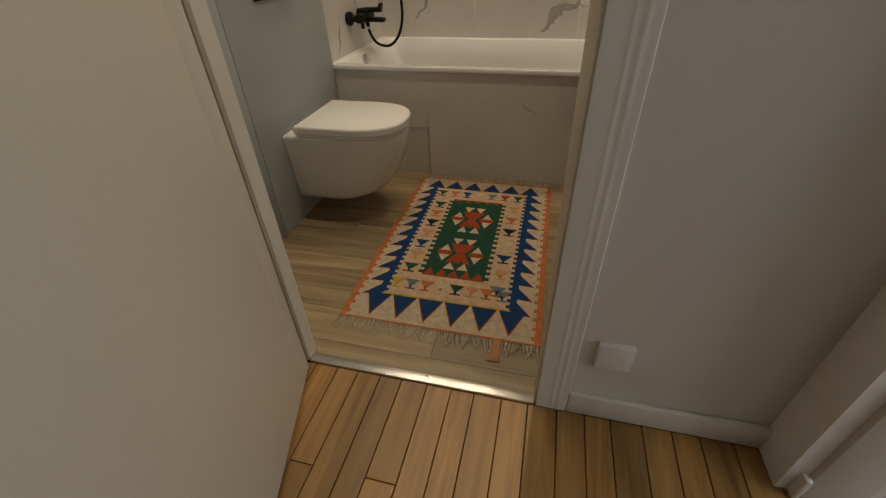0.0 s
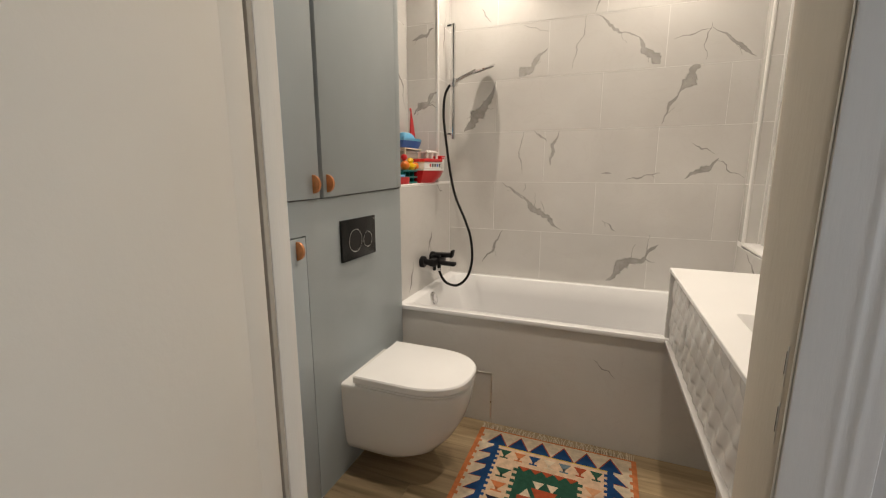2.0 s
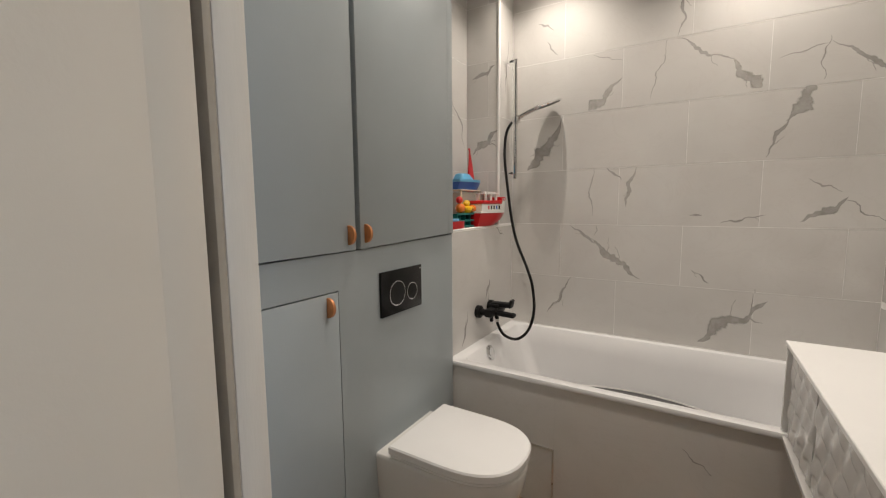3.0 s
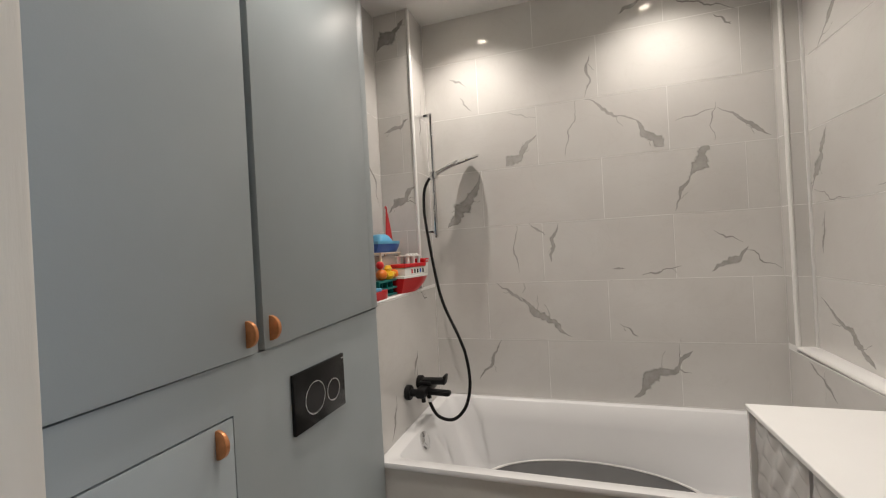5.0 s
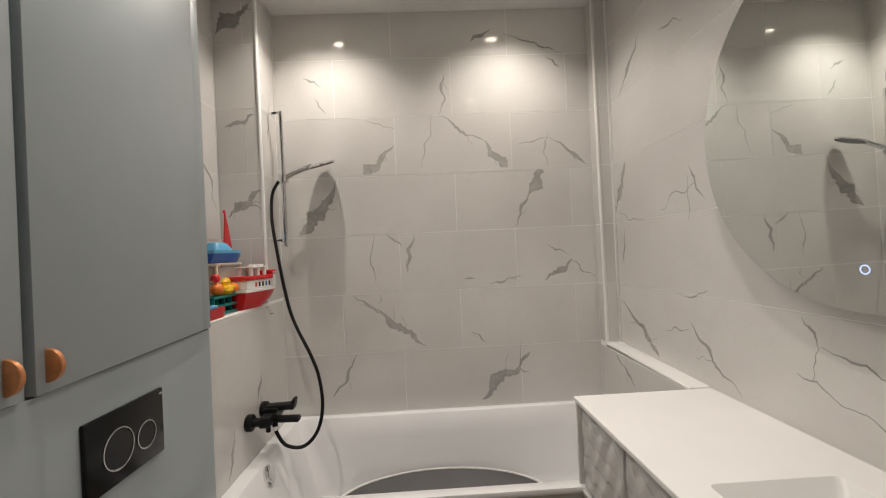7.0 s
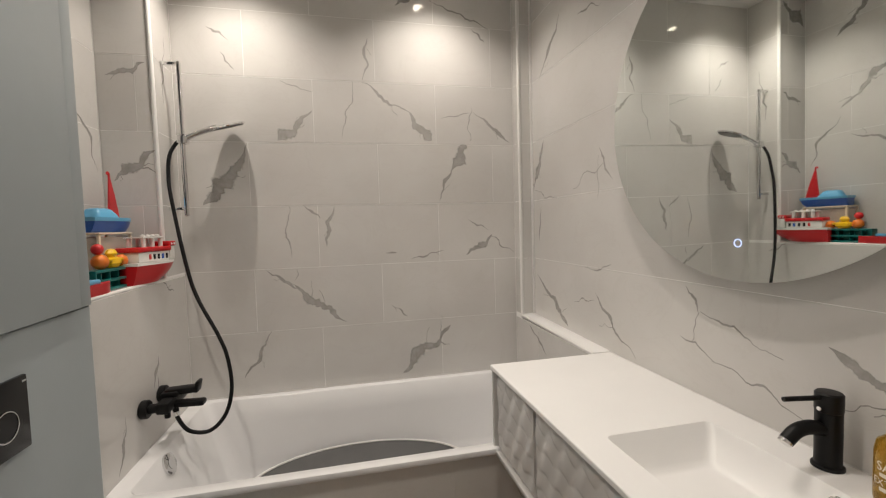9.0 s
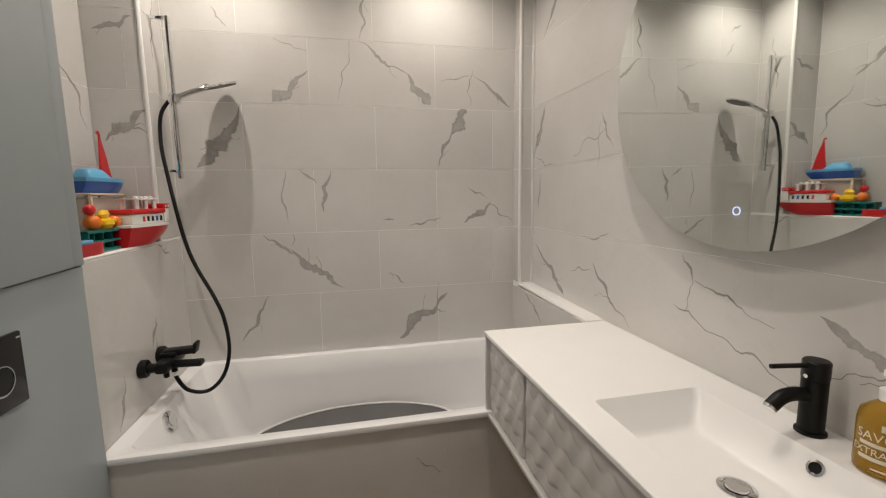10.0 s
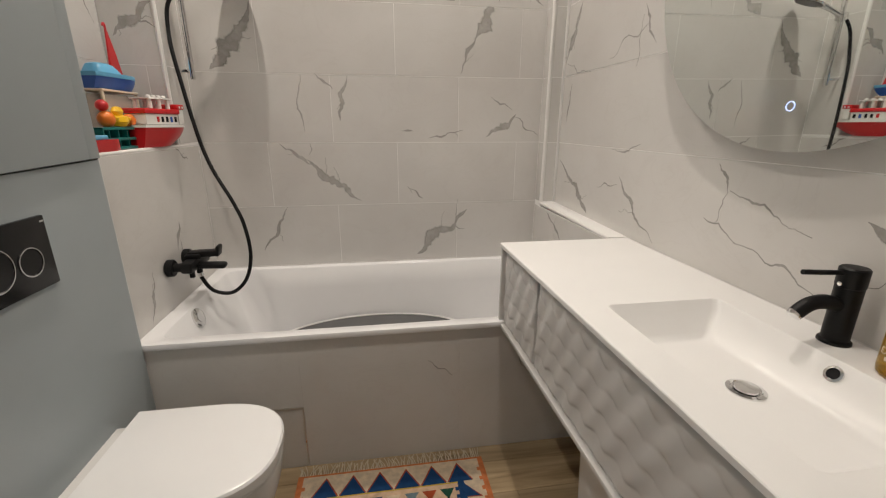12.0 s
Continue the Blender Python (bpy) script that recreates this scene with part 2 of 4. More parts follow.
def box(x0, x1, y0, y1, z0, z1, bevel=0.0, bm=None, segments=2):
    own = bmesh.new()
    bmesh.ops.create_cube(own, size=1, matrix=Matrix.Translation(((x0 + x1) / 2, (y0 + y1) / 2, (z0 + z1) / 2)) @ Matrix.Diagonal((x1 - x0, y1 - y0, z1 - z0, 1)))
    if bevel:
        bmesh.ops.bevel(own, geom=own.edges[:], offset=bevel, segments=segments, affect="EDGES", profile=0.5)
    return own if bm is None else join(bm, own)


def join(bm, own, m=None):
    if m is not None:
        bmesh.ops.transform(own, matrix=m, verts=own.verts)
    me = bpy.data.meshes.new("tmp")
    own.to_mesh(me)
    own.free()
    bm.from_mesh(me)
    bpy.data.meshes.remove(me)
    return bm


def moved(bm, m):
    bmesh.ops.transform(bm, matrix=m, verts=bm.verts)
    return bm


def lathe(profile, m=Matrix(), steps=32, caps=True):
    """Turned shape: (radius, height) from bottom to top, about z."""
    bm = bmesh.new()
    rings = []
    for r, h in profile:
        if r < 1e-5:
            rings.append([bm.verts.new((0, 0, h))])
        else:
            rings.append([bm.verts.new((r * math.cos(2 * math.pi * i / steps), r * math.sin(2 * math.pi * i / steps), h)) for i in range(steps)])
    for a, b in zip(rings, rings[1:]):
        for i in range(steps):
            j = (i + 1) % steps
            if len(a) == 1 and len(b) > 1:
                bm.faces.new((a[0], b[i], b[j]))
            elif len(b) == 1 and len(a) > 1:
                bm.faces.new((a[i], a[j], b[0]))
            elif len(a) > 1:
                bm.faces.new((a[i], a[j], b[j], b[i]))
    for ring in (rings[0], rings[-1]):
        if caps and len(ring) > 1:
            bm.faces.new(ring)
    return moved(bm, m)


def rod(a, b, r, steps=16, bevel=0.0):
    a, b = Vector(a), Vector(b)
    length = (b - a).length
    c = min(bevel, r * 0.8)
    profile = [(r - c, 0), (r, c), (r, length - c), (r - c, length)] if c else [(r, 0), (r, length)]
    return lathe(profile, Matrix.Translation(a) @ (b - a).to_track_quat("Z", "Y").to_matrix().to_4x4(), steps)


def smooth_path(points, per=8):
    """Catmull-Rom through the points."""
    p = [Vector(q) for q in points]
    p = [2 * p[0] - p[1]] + p + [2 * p[-1] - p[-2]]
    out = []
    for i in range(1, len(p) - 2):
        for k in range(per):
            t = k / per
            out.append(0.5 * (2 * p[i] + (p[i + 1] - p[i - 1]) * t + (2 * p[i - 1] - 5 * p[i] + 4 * p[i + 1] - p[i + 2]) * t * t + (3 * p[i] - p[i - 1] - 3 * p[i + 1] + p[i + 2]) * t ** 3))
    return out + [p[-2]]


def tube(points, radius, steps=12, per=8, ends=None):
    path = smooth_path(points, per) if per else [Vector(q) for q in points]
    bm = bmesh.new()
    rings = []
    normal = Vector((0, 1, 0.01)).normalized()
    for i, c in enumerate(path):
        d = (path[min(i + 1, len(path) - 1)] - path[max(i - 1, 0)]).normalized()
        normal = (normal - d * normal.dot(d)).normalized()
        side = d.cross(normal)
        r = radius if ends is None else radius + (ends - radius) * i / (len(path) - 1)
        rings.append([bm.verts.new(c + r * (math.cos(2 * math.pi * k / steps) * normal + math.sin(2 * math.pi * k / steps) * side)) for k in range(steps)])
    for a, b in zip(rings, rings[1:]):
        for k in range(steps):
            bm.faces.new((a[k], a[(k + 1) % steps], b[(k + 1) % steps], b[k]))
    bm.faces.new(rings[0])
    bm.faces.new(rings[-1])
    return bm


def loft(outlines, cap_first=True, cap_last=True):
    bm = bmesh.new()
    rings = [[bm.verts.new(p) for p in o] for o in outlines]
    n = len(rings[0])
    for a, b in zip(rings, rings[1:]):
        for k in range(n):
            bm.faces.new((a[k], a[(k + 1) % n], b[(k + 1) % n], b[k]))
    if cap_first:
        bm.faces.new(rings[0])
    if cap_last:
        bm.faces.new(rings[-1])
    return bm


def rounded(cx, cy, hx, hy, r, z, steps=6):
    """A rounded rectangle outline, level at z."""
    out = []
    for qx, qy, a0 in ((1, 1, 0), (-1, 1, 90), (-1, -1, 180), (1, -1, 270)):
        for k in range(steps + 1):
            a = radians(a0 + 90 * k / steps)
            out.append((cx + qx * (hx - r) + r * math.cos(a), cy + qy * (hy - r) + r * math.sin(a), z))
    return out


def plate(points, z0, z1):
    """A flat polygon in plan, from z0 to z1."""
    return loft([[(x, y, z0) for x, y in points], [(x, y, z1) for x, y in points]])


# ---- the large structure ----
H = CEILING
back_wall = structure("wall_north", box(-0.5, 2.0, 7.4711, 7.62, 0, 2.75), M["grout"], "white marble-look tiled wall behind the bathtub", "wall")
structure("wall_west", box(-0.50, -0.2361, 5.30, 7.4705, 0, 2.75), M["grout"], "tiled wall at the back of the niche", "wall")
half_wall_left = structure("wall_niche", box(-0.2355, -0.0311, 6.705, 7.4705, 0, 1.154), M["grout"], "tiled half wall carrying the niche shelf", "wall")
pier_left = structure("wall_niche_pier", box(-0.2355, -0.0311, 7.2811, 7.4705, 1.154, H), M["grout"], "narrow tiled pier beside the niche", "wall")
right_wall = structure("wall_east", box(1.6731, 1.90, 5.30, 7.4705, 0, 2.75), M["grout"], "white marble-look tiled wall behind the washbasin", "wall")
half_wall_right = structure("wall_ledge", box(1.5971, 1.6725, 6.735, 7.4705, 0, 0.843), M["grout"], "low tiled wall with a white ledge", "wall")
pier_right = structure("wall_ledge_pier", box(1.5971, 1.6725, 7.4011, 7.4705, 0.843, H), M["grout"], "narrow tiled pier in the corner", "wall")
structure("ceiling", box(-0.5, 1.9, 5.40, 7.6, H, H + 0.12), M["paint_ceiling"], "white painted bathroom ceiling", "ceiling")
structure("ceiling_hall", box(-1.0, 4.1, 3.0, 5.3995, H, H + 0.12), M["paint_ceiling"], "white painted hall ceiling", "ceiling")

# partition between hall and bathroom, with the door opening
DOOR_L, DOOR_R, DOOR_H = 0.44, 1.1225, 2.06
bm = box(-1.0, DOOR_L - 0.05, 5.405, 5.45, 0, H)
box(DOOR_R + 0.05, 1.95, 5.405, 5.45, 0, H, 0, bm)
box(DOOR_L - 0.05, DOOR_R + 0.05, 5.405, 5.45, DOOR_H + 0.04, H, 0, bm)
structure("wall_hall", bm, M["paint_hall"], "grey-white painted partition with a doorway", "wall")
bm = box(1.715, 1.83, 5.285, 5.405, 0, H, 0.004)
box(1.715, 1.83, 3.0, 3.95, 0, H, 0, bm)
box(1.715, 1.83, 3.95, 5.285, 2.1, H, 0, bm)
structure("wall_hall_side", bm, M["paint_hall"], "grey-white hall wall with an open doorway", "wall")
structure("wall_hall_back", box(-1.0, 4.1, 2.88, 3.0, 0, H), M["paint_hall"], "grey-white hall end wall", "wall")
structure("wall_hall_far", box(-1.12, -1.0, 2.88, 5.45, 0, H), M["paint_hall"], "grey-white hall wall", "wall")
bm = box(4.0, 4.12, 2.88, 3.7, 0, H)
box(4.0, 4.12, 5.3, 5.52, 0, H, 0, bm)
box(4.0, 4.12, 3.7, 5.3, 0, 0.8, 0, bm)
box(4.0, 4.12, 3.7, 5.3, 2.4, H, 0, bm)
structure("wall_side_room", bm, M["paint_hall"], "white wall of the next room with an assumed window opening", "wall")
structure("wall_side_room_end", box(1.9, 4.0, 5.40, 5.52, 0, H), M["paint_hall"], "white wall of the next room", "wall")
# glowing pane added for the assumed window, out of view
structure("window_1", box(4.04, 4.06, 3.7, 5.3, 0.8, 2.4), M["daylight"], "unseen glowing window, assumed in the next room", "window")
structure("floor_side_room", box(1.74, 4.1, 2.9, 5.45, -0.05, -0.002), M["terracotta"], "faded reddish floor of the next room", "floor")

# baseboards of the hall
bm = box(DOOR_R + 0.0835, 1.715, 5.389, 5.405, 0.0, 0.078, 0.005)
box(1.699, 1.715, 5.278, 5.389, 0.0, 0.078, 0.005, bm)
structure("baseboard", bm, M["paint_trim"], "white painted baseboard in the hall", "baseboard")

# door frame: jambs, rebate and moulded architrave; the latch jamb is twisted into the opening towards the top to fit
# the camera's view
bm = box(DOOR_L - 0.05, DOOR_L, 5.398, 5.442, 0, DOOR_H + 0.04, 0.003)
twisted = box(DOOR_R, DOOR_R + 0.07, 5.398, 5.464, 0, DOOR_H + 0.04, 0.004)
for v in twisted.verts:
    v.co.x -= 0.016 * v.co.z * (v.co.y - 5.398) / 0.066
join(bm, twisted)
box(DOOR_L, DOOR_R, 5.398, 5.452, DOOR_H, DOOR_H + 0.04, 0.003, bm)
frame_ob = structure("door_frame", bm, M["paint_frame"], "white painted door frame with worn edges", "door frame")


def architrave(x0, width):
    """Moulded strip standing on the hall floor, its ridges running upwards."""
    outline = [(x0 + width, 5.404), (x0, 5.404), (x0, 5.3925)]
    for k in range(49):
        f = k / 48
        depth = 0.0128 + 0.0008 * math.exp(-((f - 0.52) / 0.05) ** 2) + 0.0010 * math.exp(-((f - 0.72) / 0.06) ** 2)
        depth -= 0.0025 * max(0.0, 1 - min(f, 1 - f) / 0.03) ** 2
        outline.append((x0 + f * width, 5.404 - depth))
    own = plate(outline, 0.0, DOOR_H + 0.1)
    return own


part("architrave", architrave(DOOR_R + 0.003, 0.080), M["paint_trim"], frame_ob, "white moulded architrave")
part("architrave", box(DOOR_L - 0.12, DOOR_L - 0.038, 5.385, 5.404, 0, DOOR_H + 0.1, 0.004), M["paint_trim"], frame_ob)
for z0, z1 in ((1.006, 1.052), (0.938, 0.988)):
    strike = part("strike_plate", box(DOOR_R - 0.0012, DOOR_R + 0.002, 5.4005, 5.4105, z0, z1, 0.0006), M["alu"], frame_ob, "small metal strike plate")
    part("slot", box(DOOR_R - 0.0016, DOOR_R + 0.001, 5.4025, 5.4085, z0 + 0.014, z1 - 0.006, 0.0002), M["black"], strike)

# strip added so that its colour darkens the hinge recess like shade
part("door_seal", box(0.404, 0.4392, 5.3868, 5.3978, 0.01, DOOR_H, 0.002), M["recess_shade"], frame_ob, "brown strip holding the shade of the recess beside the hinges")

# open door leaf, hinged on the jamb
bm = box(0.026, 0.70, -0.036, -0.004, 0.014, DOOR_H - 0.004, 0.003)
box(0.087, 0.70, -0.0045, 0.0, 0.014, DOOR_H - 0.004, 0.0018, bm)
box(0.026, 0.0871, -0.0045, -0.0012, 0.014, DOOR_H - 0.004, 0.0006, bm)
leaf = structure("door_1", bm, M["paint_door"], "cream painted bathroom door standing open into the hall", "door")
leaf.matrix_world = Matrix.Translation((DOOR_L + 0.006, 5.392, 0)) @ Matrix.Rotation(math.atan2(-0.955, 0.297), 4, "Z")

structure("door_sill", box(DOOR_L, DOOR_R, 5.392, 5.424, -0.01, 0.007, 0.003), M["alu"], "silver aluminium threshold strip under the doorway", "threshold")


# ---- tile trims ----
def trim(name, a, b, label):
    return structure(name, rod(a, b, 0.0075, 10), M["trim"], label, "trim")


trim("trim_niche", (-0.037, 7.282, 1.16), (-0.037, 7.282, H), "white plastic corner trim of the niche")
trim("trim_shelf", (-0.037, 6.705, 1.157), (-0.037, 7.47, 1.157), "white plastic edge trim of the shelf")
trim("trim_pier", (1.603, 7.402, 0.862), (1.603, 7.402, H), "white plastic corner trim of the pier")
trim("trim_ledge", (1.603, 6.735, 0.8462), (1.603, 7.402, 0.859), "white plastic edge trim of the ledge")
structure("trim_pier_inner", box(1.662, 1.674, 7.392, 7.401, 0.866, H, 0.002), M["trim"], "white sealant joint in the corner", "trim")
structure("trim_cabinet", box(-0.030, -0.002, 6.7005, 6.7045, 0.0, H, 0), M["trim"], "white joint beside the cabinet", "trim")
bm = box(1.606, 1.6735, 6.735, 7.401, 0.857, 0.866, 0.001)
for v in bm.verts:
    v.co.z -= 0.013 * (7.401 - v.co.y) / 0.666
structure("ledge", bm, M["worktop"], "white ledge on the low wall", "ledge")


# ---- fitted cabinet ----
def half_moon(y, z, parent):
    """Half-disc pull standing out from the door, its straight edge on the door."""
    pts = [(0.029 * math.cos(radians(a)), 0.031 * math.sin(radians(a))) for a in range(-90, 91, 10)]
    own = loft([[(u * f, v_off, w * f) for u, w in pts] for f, v_off in ((0.94, -0.0055), (1.0, -0.004), (1.0, 0.004), (0.94, 0.0055))])
    moved(own, Matrix.Translation((parent["front"], y, z)))
    return part("handle", own, M["copper"], parent, "half-round copper-coloured pull")


cabinet = thing("fitted_cabinet", "blue-grey painted fitted cabinet with copper half-moon pulls", "cabinet")
# carcass coloured dark so the gaps round the doors look shaded
part("body", box(-0.240, -0.0182, 5.455, 6.698, 0.0, 2.6), M["gap_shade"], cabinet, "carcass coloured dark for the shade in the door gaps")
part("upper_body", box(-0.0175, -0.010, 5.455, 6.698, 1.152, 2.598), M["cabinet"], cabinet)
outline = [(5.455, 1.0165), (6.0052, 1.0165), (6.0052, 0.0), (6.7, 0.0), (6.7, 1.1485), (6.10, 1.134), (5.455, 1.130)]
part("front_panel", loft([[(x, v, w) for v, w in outline] for x in (-0.0175, 0.0)]), M["cabinet"], cabinet, "one-piece panel round the lower door", smooth=None)
for name, y0, y1, z0, z1, x0, x1, hy, hz in (("door", 5.458, 6.076, 1.138, 2.59, -0.0095, 0.0125, 6.045, 1.187), ("door", 6.097, 6.645, 1.138, 2.59, -0.0095, 0.0125, 6.121, 1.188),
                                             ("lower_door", 5.458, 6.003, 0.004, 1.0125, -0.0170, 0.0005, 5.960, 0.972)):
    own = box(x0, x1, y0, y1, z0, z1, 0.0022)
    if y0 > 6.05:
        # the second door's lower edge is sloped to fit the camera's view
        for v in own.verts:
            if v.co.z < 1.5:
                v.co.z += 0.0155 * (v.co.y - y0) / (y1 - y0)
    d = part(name, own, M["cabinet"], cabinet)
    d["front"] = x1
    half_moon(hy, hz, d)
part("filler", box(-0.0095, 0.006, 6.649, 6.699, 1.153, 2.59, 0.001), M["cabinet"], cabinet)

# flush plate
flush = thing("flush_plate", "glossy black dual flush plate with two ringed buttons", "flush plate", (0.0, 6.318, 0.882))
part("plate", box(0.0, 0.011, 6.195, 6.441, 0.882, 1.045, 0.003), M["gloss_black"], flush)
for cy, r, nm in ((6.284, 0.046, "large_button"), (6.374, 0.033, "small_button")):
    to_wall = Matrix.Translation((0.011, cy, 0.958 if r > 0.04 else 0.951)) @ Matrix.Rotation(radians(90), 4, "Y")
    b = part(nm, lathe([(r - 0.004, 0), (r - 0.004, 0.0012), (0, 0.0016)], to_wall, 40), M["gloss_black"], flush)
    part("ring", lathe([(r, 0), (r, 0.0022), (r - 0.0020, 0.0023), (r - 0.0022, 0.0)], to_wall, 48), M["chrome"], b, "thin chrome ring")
part("badge", box(0.011, 0.0115, 6.425, 6.437, 1.030, 1.034), M["chrome"], flush, "tiny silver badge")


# ---- wall-hung toilet ----
def bowl(tip, half, z, back=0.0, cy=6.335, straight=0.47):
    """D-shaped outline: square at the wall, round in front."""
    out = [(back, cy + half, z)]
    xs = back + (tip - back) * straight
    for k in range(25):
        a = radians(90 - 180 * k / 24)
        e = 0.80
        out.append((xs + (tip - xs) * math.copysign(abs(math.cos(a)) ** e, math.cos(a)), cy + half * math.copysign(abs(math.sin(a)) ** e, math.sin(a)), z))
    out.append((back, cy - half, z))
    return out


toilet = thing("toilet", "white wall-hung toilet with its lid closed", "toilet", (0.0, 6.335, 0.10))
part("bowl", loft([bowl(0.27, 0.130, 0.096), bowl(0.31, 0.144, 0.101), bowl(0.37, 0.156, 0.130), bowl(0.418, 0.164, 0.185), bowl(0.455, 0.170, 0.25), bowl(0.478, 0.175, 0.32), bowl(0.488, 0.178, 0.385), bowl(0.486, 0.177, 0.396), bowl(0.478, 0.172, 0.400)]), M["ceramic"], toilet, smooth=55)
part("seat_ring", loft([bowl(0.480, 0.172, 0.4005, 0.068), bowl(0.488, 0.177, 0.404, 0.066), bowl(0.488, 0.177, 0.410, 0.066), bowl(0.482, 0.173, 0.413, 0.068)]), M["seat"], toilet, smooth=50)
part("lid", loft([bowl(0.486, 0.176, 0.4135, 0.064), bowl(0.494, 0.182, 0.417, 0.060), bowl(0.495, 0.183, 0.440, 0.060), bowl(0.490, 0.179, 0.446, 0.064), bowl(0.478, 0.170, 0.4485, 0.072)]), M["seat"], toilet, "white closed lid", smooth=35)

# ---- bathtub ----
tub = thing("bathtub", "white rectangular acrylic bathtub with a flat rim", "bathtub", (0.78, 7.085, 0.0))
part("shell", loft([rounded(0.7825, 7.085, 0.8115, 0.384, 0.004, 0.538), rounded(0.7825, 7.085, 0.8125, 0.385, 0.004, 0.541), rounded(0.7825, 7.085, 0.8125, 0.385, 0.004, 0.553), rounded(0.7825, 7.085, 0.8105, 0.383, 0.004, 0.5575),
                    rounded(0.785, 7.087, 0.757, 0.344, 0.045, 0.558), rounded(0.785, 7.087, 0.753, 0.340, 0.043, 0.5545), rounded(0.7925, 7.087, 0.7225, 0.327, 0.05, 0.45), rounded(0.80, 7.087, 0.66, 0.305, 0.07, 0.24), rounded(0.805, 7.087, 0.615, 0.285, 0.09, 0.165), rounded(0.81, 7.087, 0.56, 0.25, 0.11, 0.145)], False), M["acrylic"], tub, smooth=50)
overflow = part("overflow", lathe([(0.039, -0.004), (0.039, 0.008), (0.033, 0.012), (0, 0.013)], Matrix.Translation((0.047, 6.998, 0.511)) @ Matrix.Rotation(radians(70), 4, "Y"), 32), M["chrome"], tub, "round chrome overflow cover")
part("slot", lathe([(0.022, 0.0), (0.022, 0.0006), (0, 0.0008)], Matrix.Translation((0.0595, 6.998, 0.5155)) @ Matrix.Rotation(radians(70), 4, "Y"), 24), M["chrome"], overflow)
part("drain", lathe([(0.035, 0), (0.035, 0.004), (0.02, 0.007), (0, 0.007)], Matrix.Translation((0.22, 7.087, 0.145)), 28), M["chrome"], tub, "chrome drain")

# grey oval basin standing in the tub
basin = thing("baby_bath", "dark grey oval plastic bath standing in the tub", "baby bath", (0.735, 7.085, 0.145))


def oval(hx, hy, z, cx=0.735, cy=7.075):
    return [(cx + hx * math.cos(2 * math.pi * k / 64), cy + hy * math.sin(2 * math.pi * k / 64), z) for k in range(64)]


part("shell", loft([oval(0.38, 0.17, 0.146), oval(0.41, 0.20, 0.17), oval(0.465, 0.270, 0.302), oval(0.472, 0.276, 0.304), oval(0.472, 0.276, 0.311), oval(0.460, 0.266, 0.311), oval(0.40, 0.19, 0.18), oval(0.37, 0.16, 0.16)]), M["grey_plastic"], basin, smooth=40)
part("rim", loft([oval(0.461, 0.267, 0.3115), oval(0.474, 0.278, 0.3115), oval(0.474, 0.278, 0.315), oval(0.461, 0.267, 0.315)], False, False), M["trim"], basin, "pale thin rim")

# ---- shower ----
shower = thing("shower_set", "chrome shower rail with flat hand shower and black hose", "shower", (0.038, 7.348, 1.42))
part("rail", box(0.029, 0.047, 7.339, 7.357, 1.42, 2.075, 0.004), M["chrome"], shower)
for z in (1.452, 2.066):
    part("bracket", box(-0.031, 0.032, 7.341, 7.355, z - 0.007, z + 0.007, 0.003), M["chrome"], shower)
holder = part("holder", box(0.020, 0.062, 7.325, 7.365, 1.728, 1.768, 0.008), M["chrome"], shower)
part("cradle", rod((0.030, 7.338, 1.742), (0.068, 7.346, 1.762), 0.014, 20, 0.004), M["chrome"], holder)
handle_bm = tube([(0.025, 7.338, 1.738), (0.08, 7.348, 1.768), (0.13, 7.360, 1.792), (0.17, 7.372, 1.809)], 0.011, 14, 6, 0.014)
head = part("hand_shower", handle_bm, M["chrome"], shower)
face = Vector((-0.26, -0.26, 1)).normalized()
spray = lathe([(0.064, -0.007), (0.071, -0.005), (0.073, 0.0), (0.066, 0.004), (0.03, 0.008), (0, 0.009)], Matrix.Translation((0.212, 7.384, 1.821)) @ face.to_track_quat("Z", "Y").to_matrix().to_4x4(), 40)
part("head", spray, M["chrome"], head)
part("nozzles", lathe([(0.063, 0), (0.061, -0.003), (0, -0.003)], Matrix.Translation((0.212, 7.384, 1.821)) @ face.to_track_quat("Z", "Y").to_matrix().to_4x4() @ Matrix.Translation((0, 0, -0.0072)), 40), M["grey_plastic"], head, "grey rubber spray face")
part("hose", tube([(0.054, 7.07, 0.690), (0.060, 7.07, 0.648), (0.095, 7.075, 0.592), (0.161, 7.09, 0.577), (0.215, 7.11, 0.629), (0.236, 7.13, 0.727), (0.220, 7.15, 0.845), (0.184, 7.17, 0.935), (0.084, 7.22, 1.136), (0.008, 7.28, 1.474), (-0.010, 7.31, 1.600), (-0.006, 7.325, 1.68), (0.018, 7.335, 1.730), (0.035, 7.336, 1.739)], 0.0075, 12, 10), M["black"], shower, "black flexible hose")

mixer = thing("bath_mixer", "matt black wall-mounted bath mixer with lever", "tap", (-0.03, 7.06, 0.72))
for y in (7.004, 7.150):
    part("rosette", rod((-0.030, y, 0.720), (-0.004, y, 0.720), 0.033, 32, 0.004), M["black"], mixer)
    part("union", rod((-0.004, y, 0.720), (0.035, y, 0.720), 0.017, 20), M["black"], mixer)
part("body", box(0.018, 0.064, 6.985, 7.170, 0.697, 0.741, 0.012), M["black"], mixer)
part("spout", moved(box(0.0, 0.118, -0.022, 0.022, -0.011, 0.011, 0.009), Matrix.Translation((0.045, 7.055, 0.712)) @ Matrix.Rotation(radians(2), 4, "Y")), M["black"], mixer)
part("cartridge", box(0.014, 0.074, 7.045, 7.112, 0.735, 0.757, 0.008), M["black"], mixer)
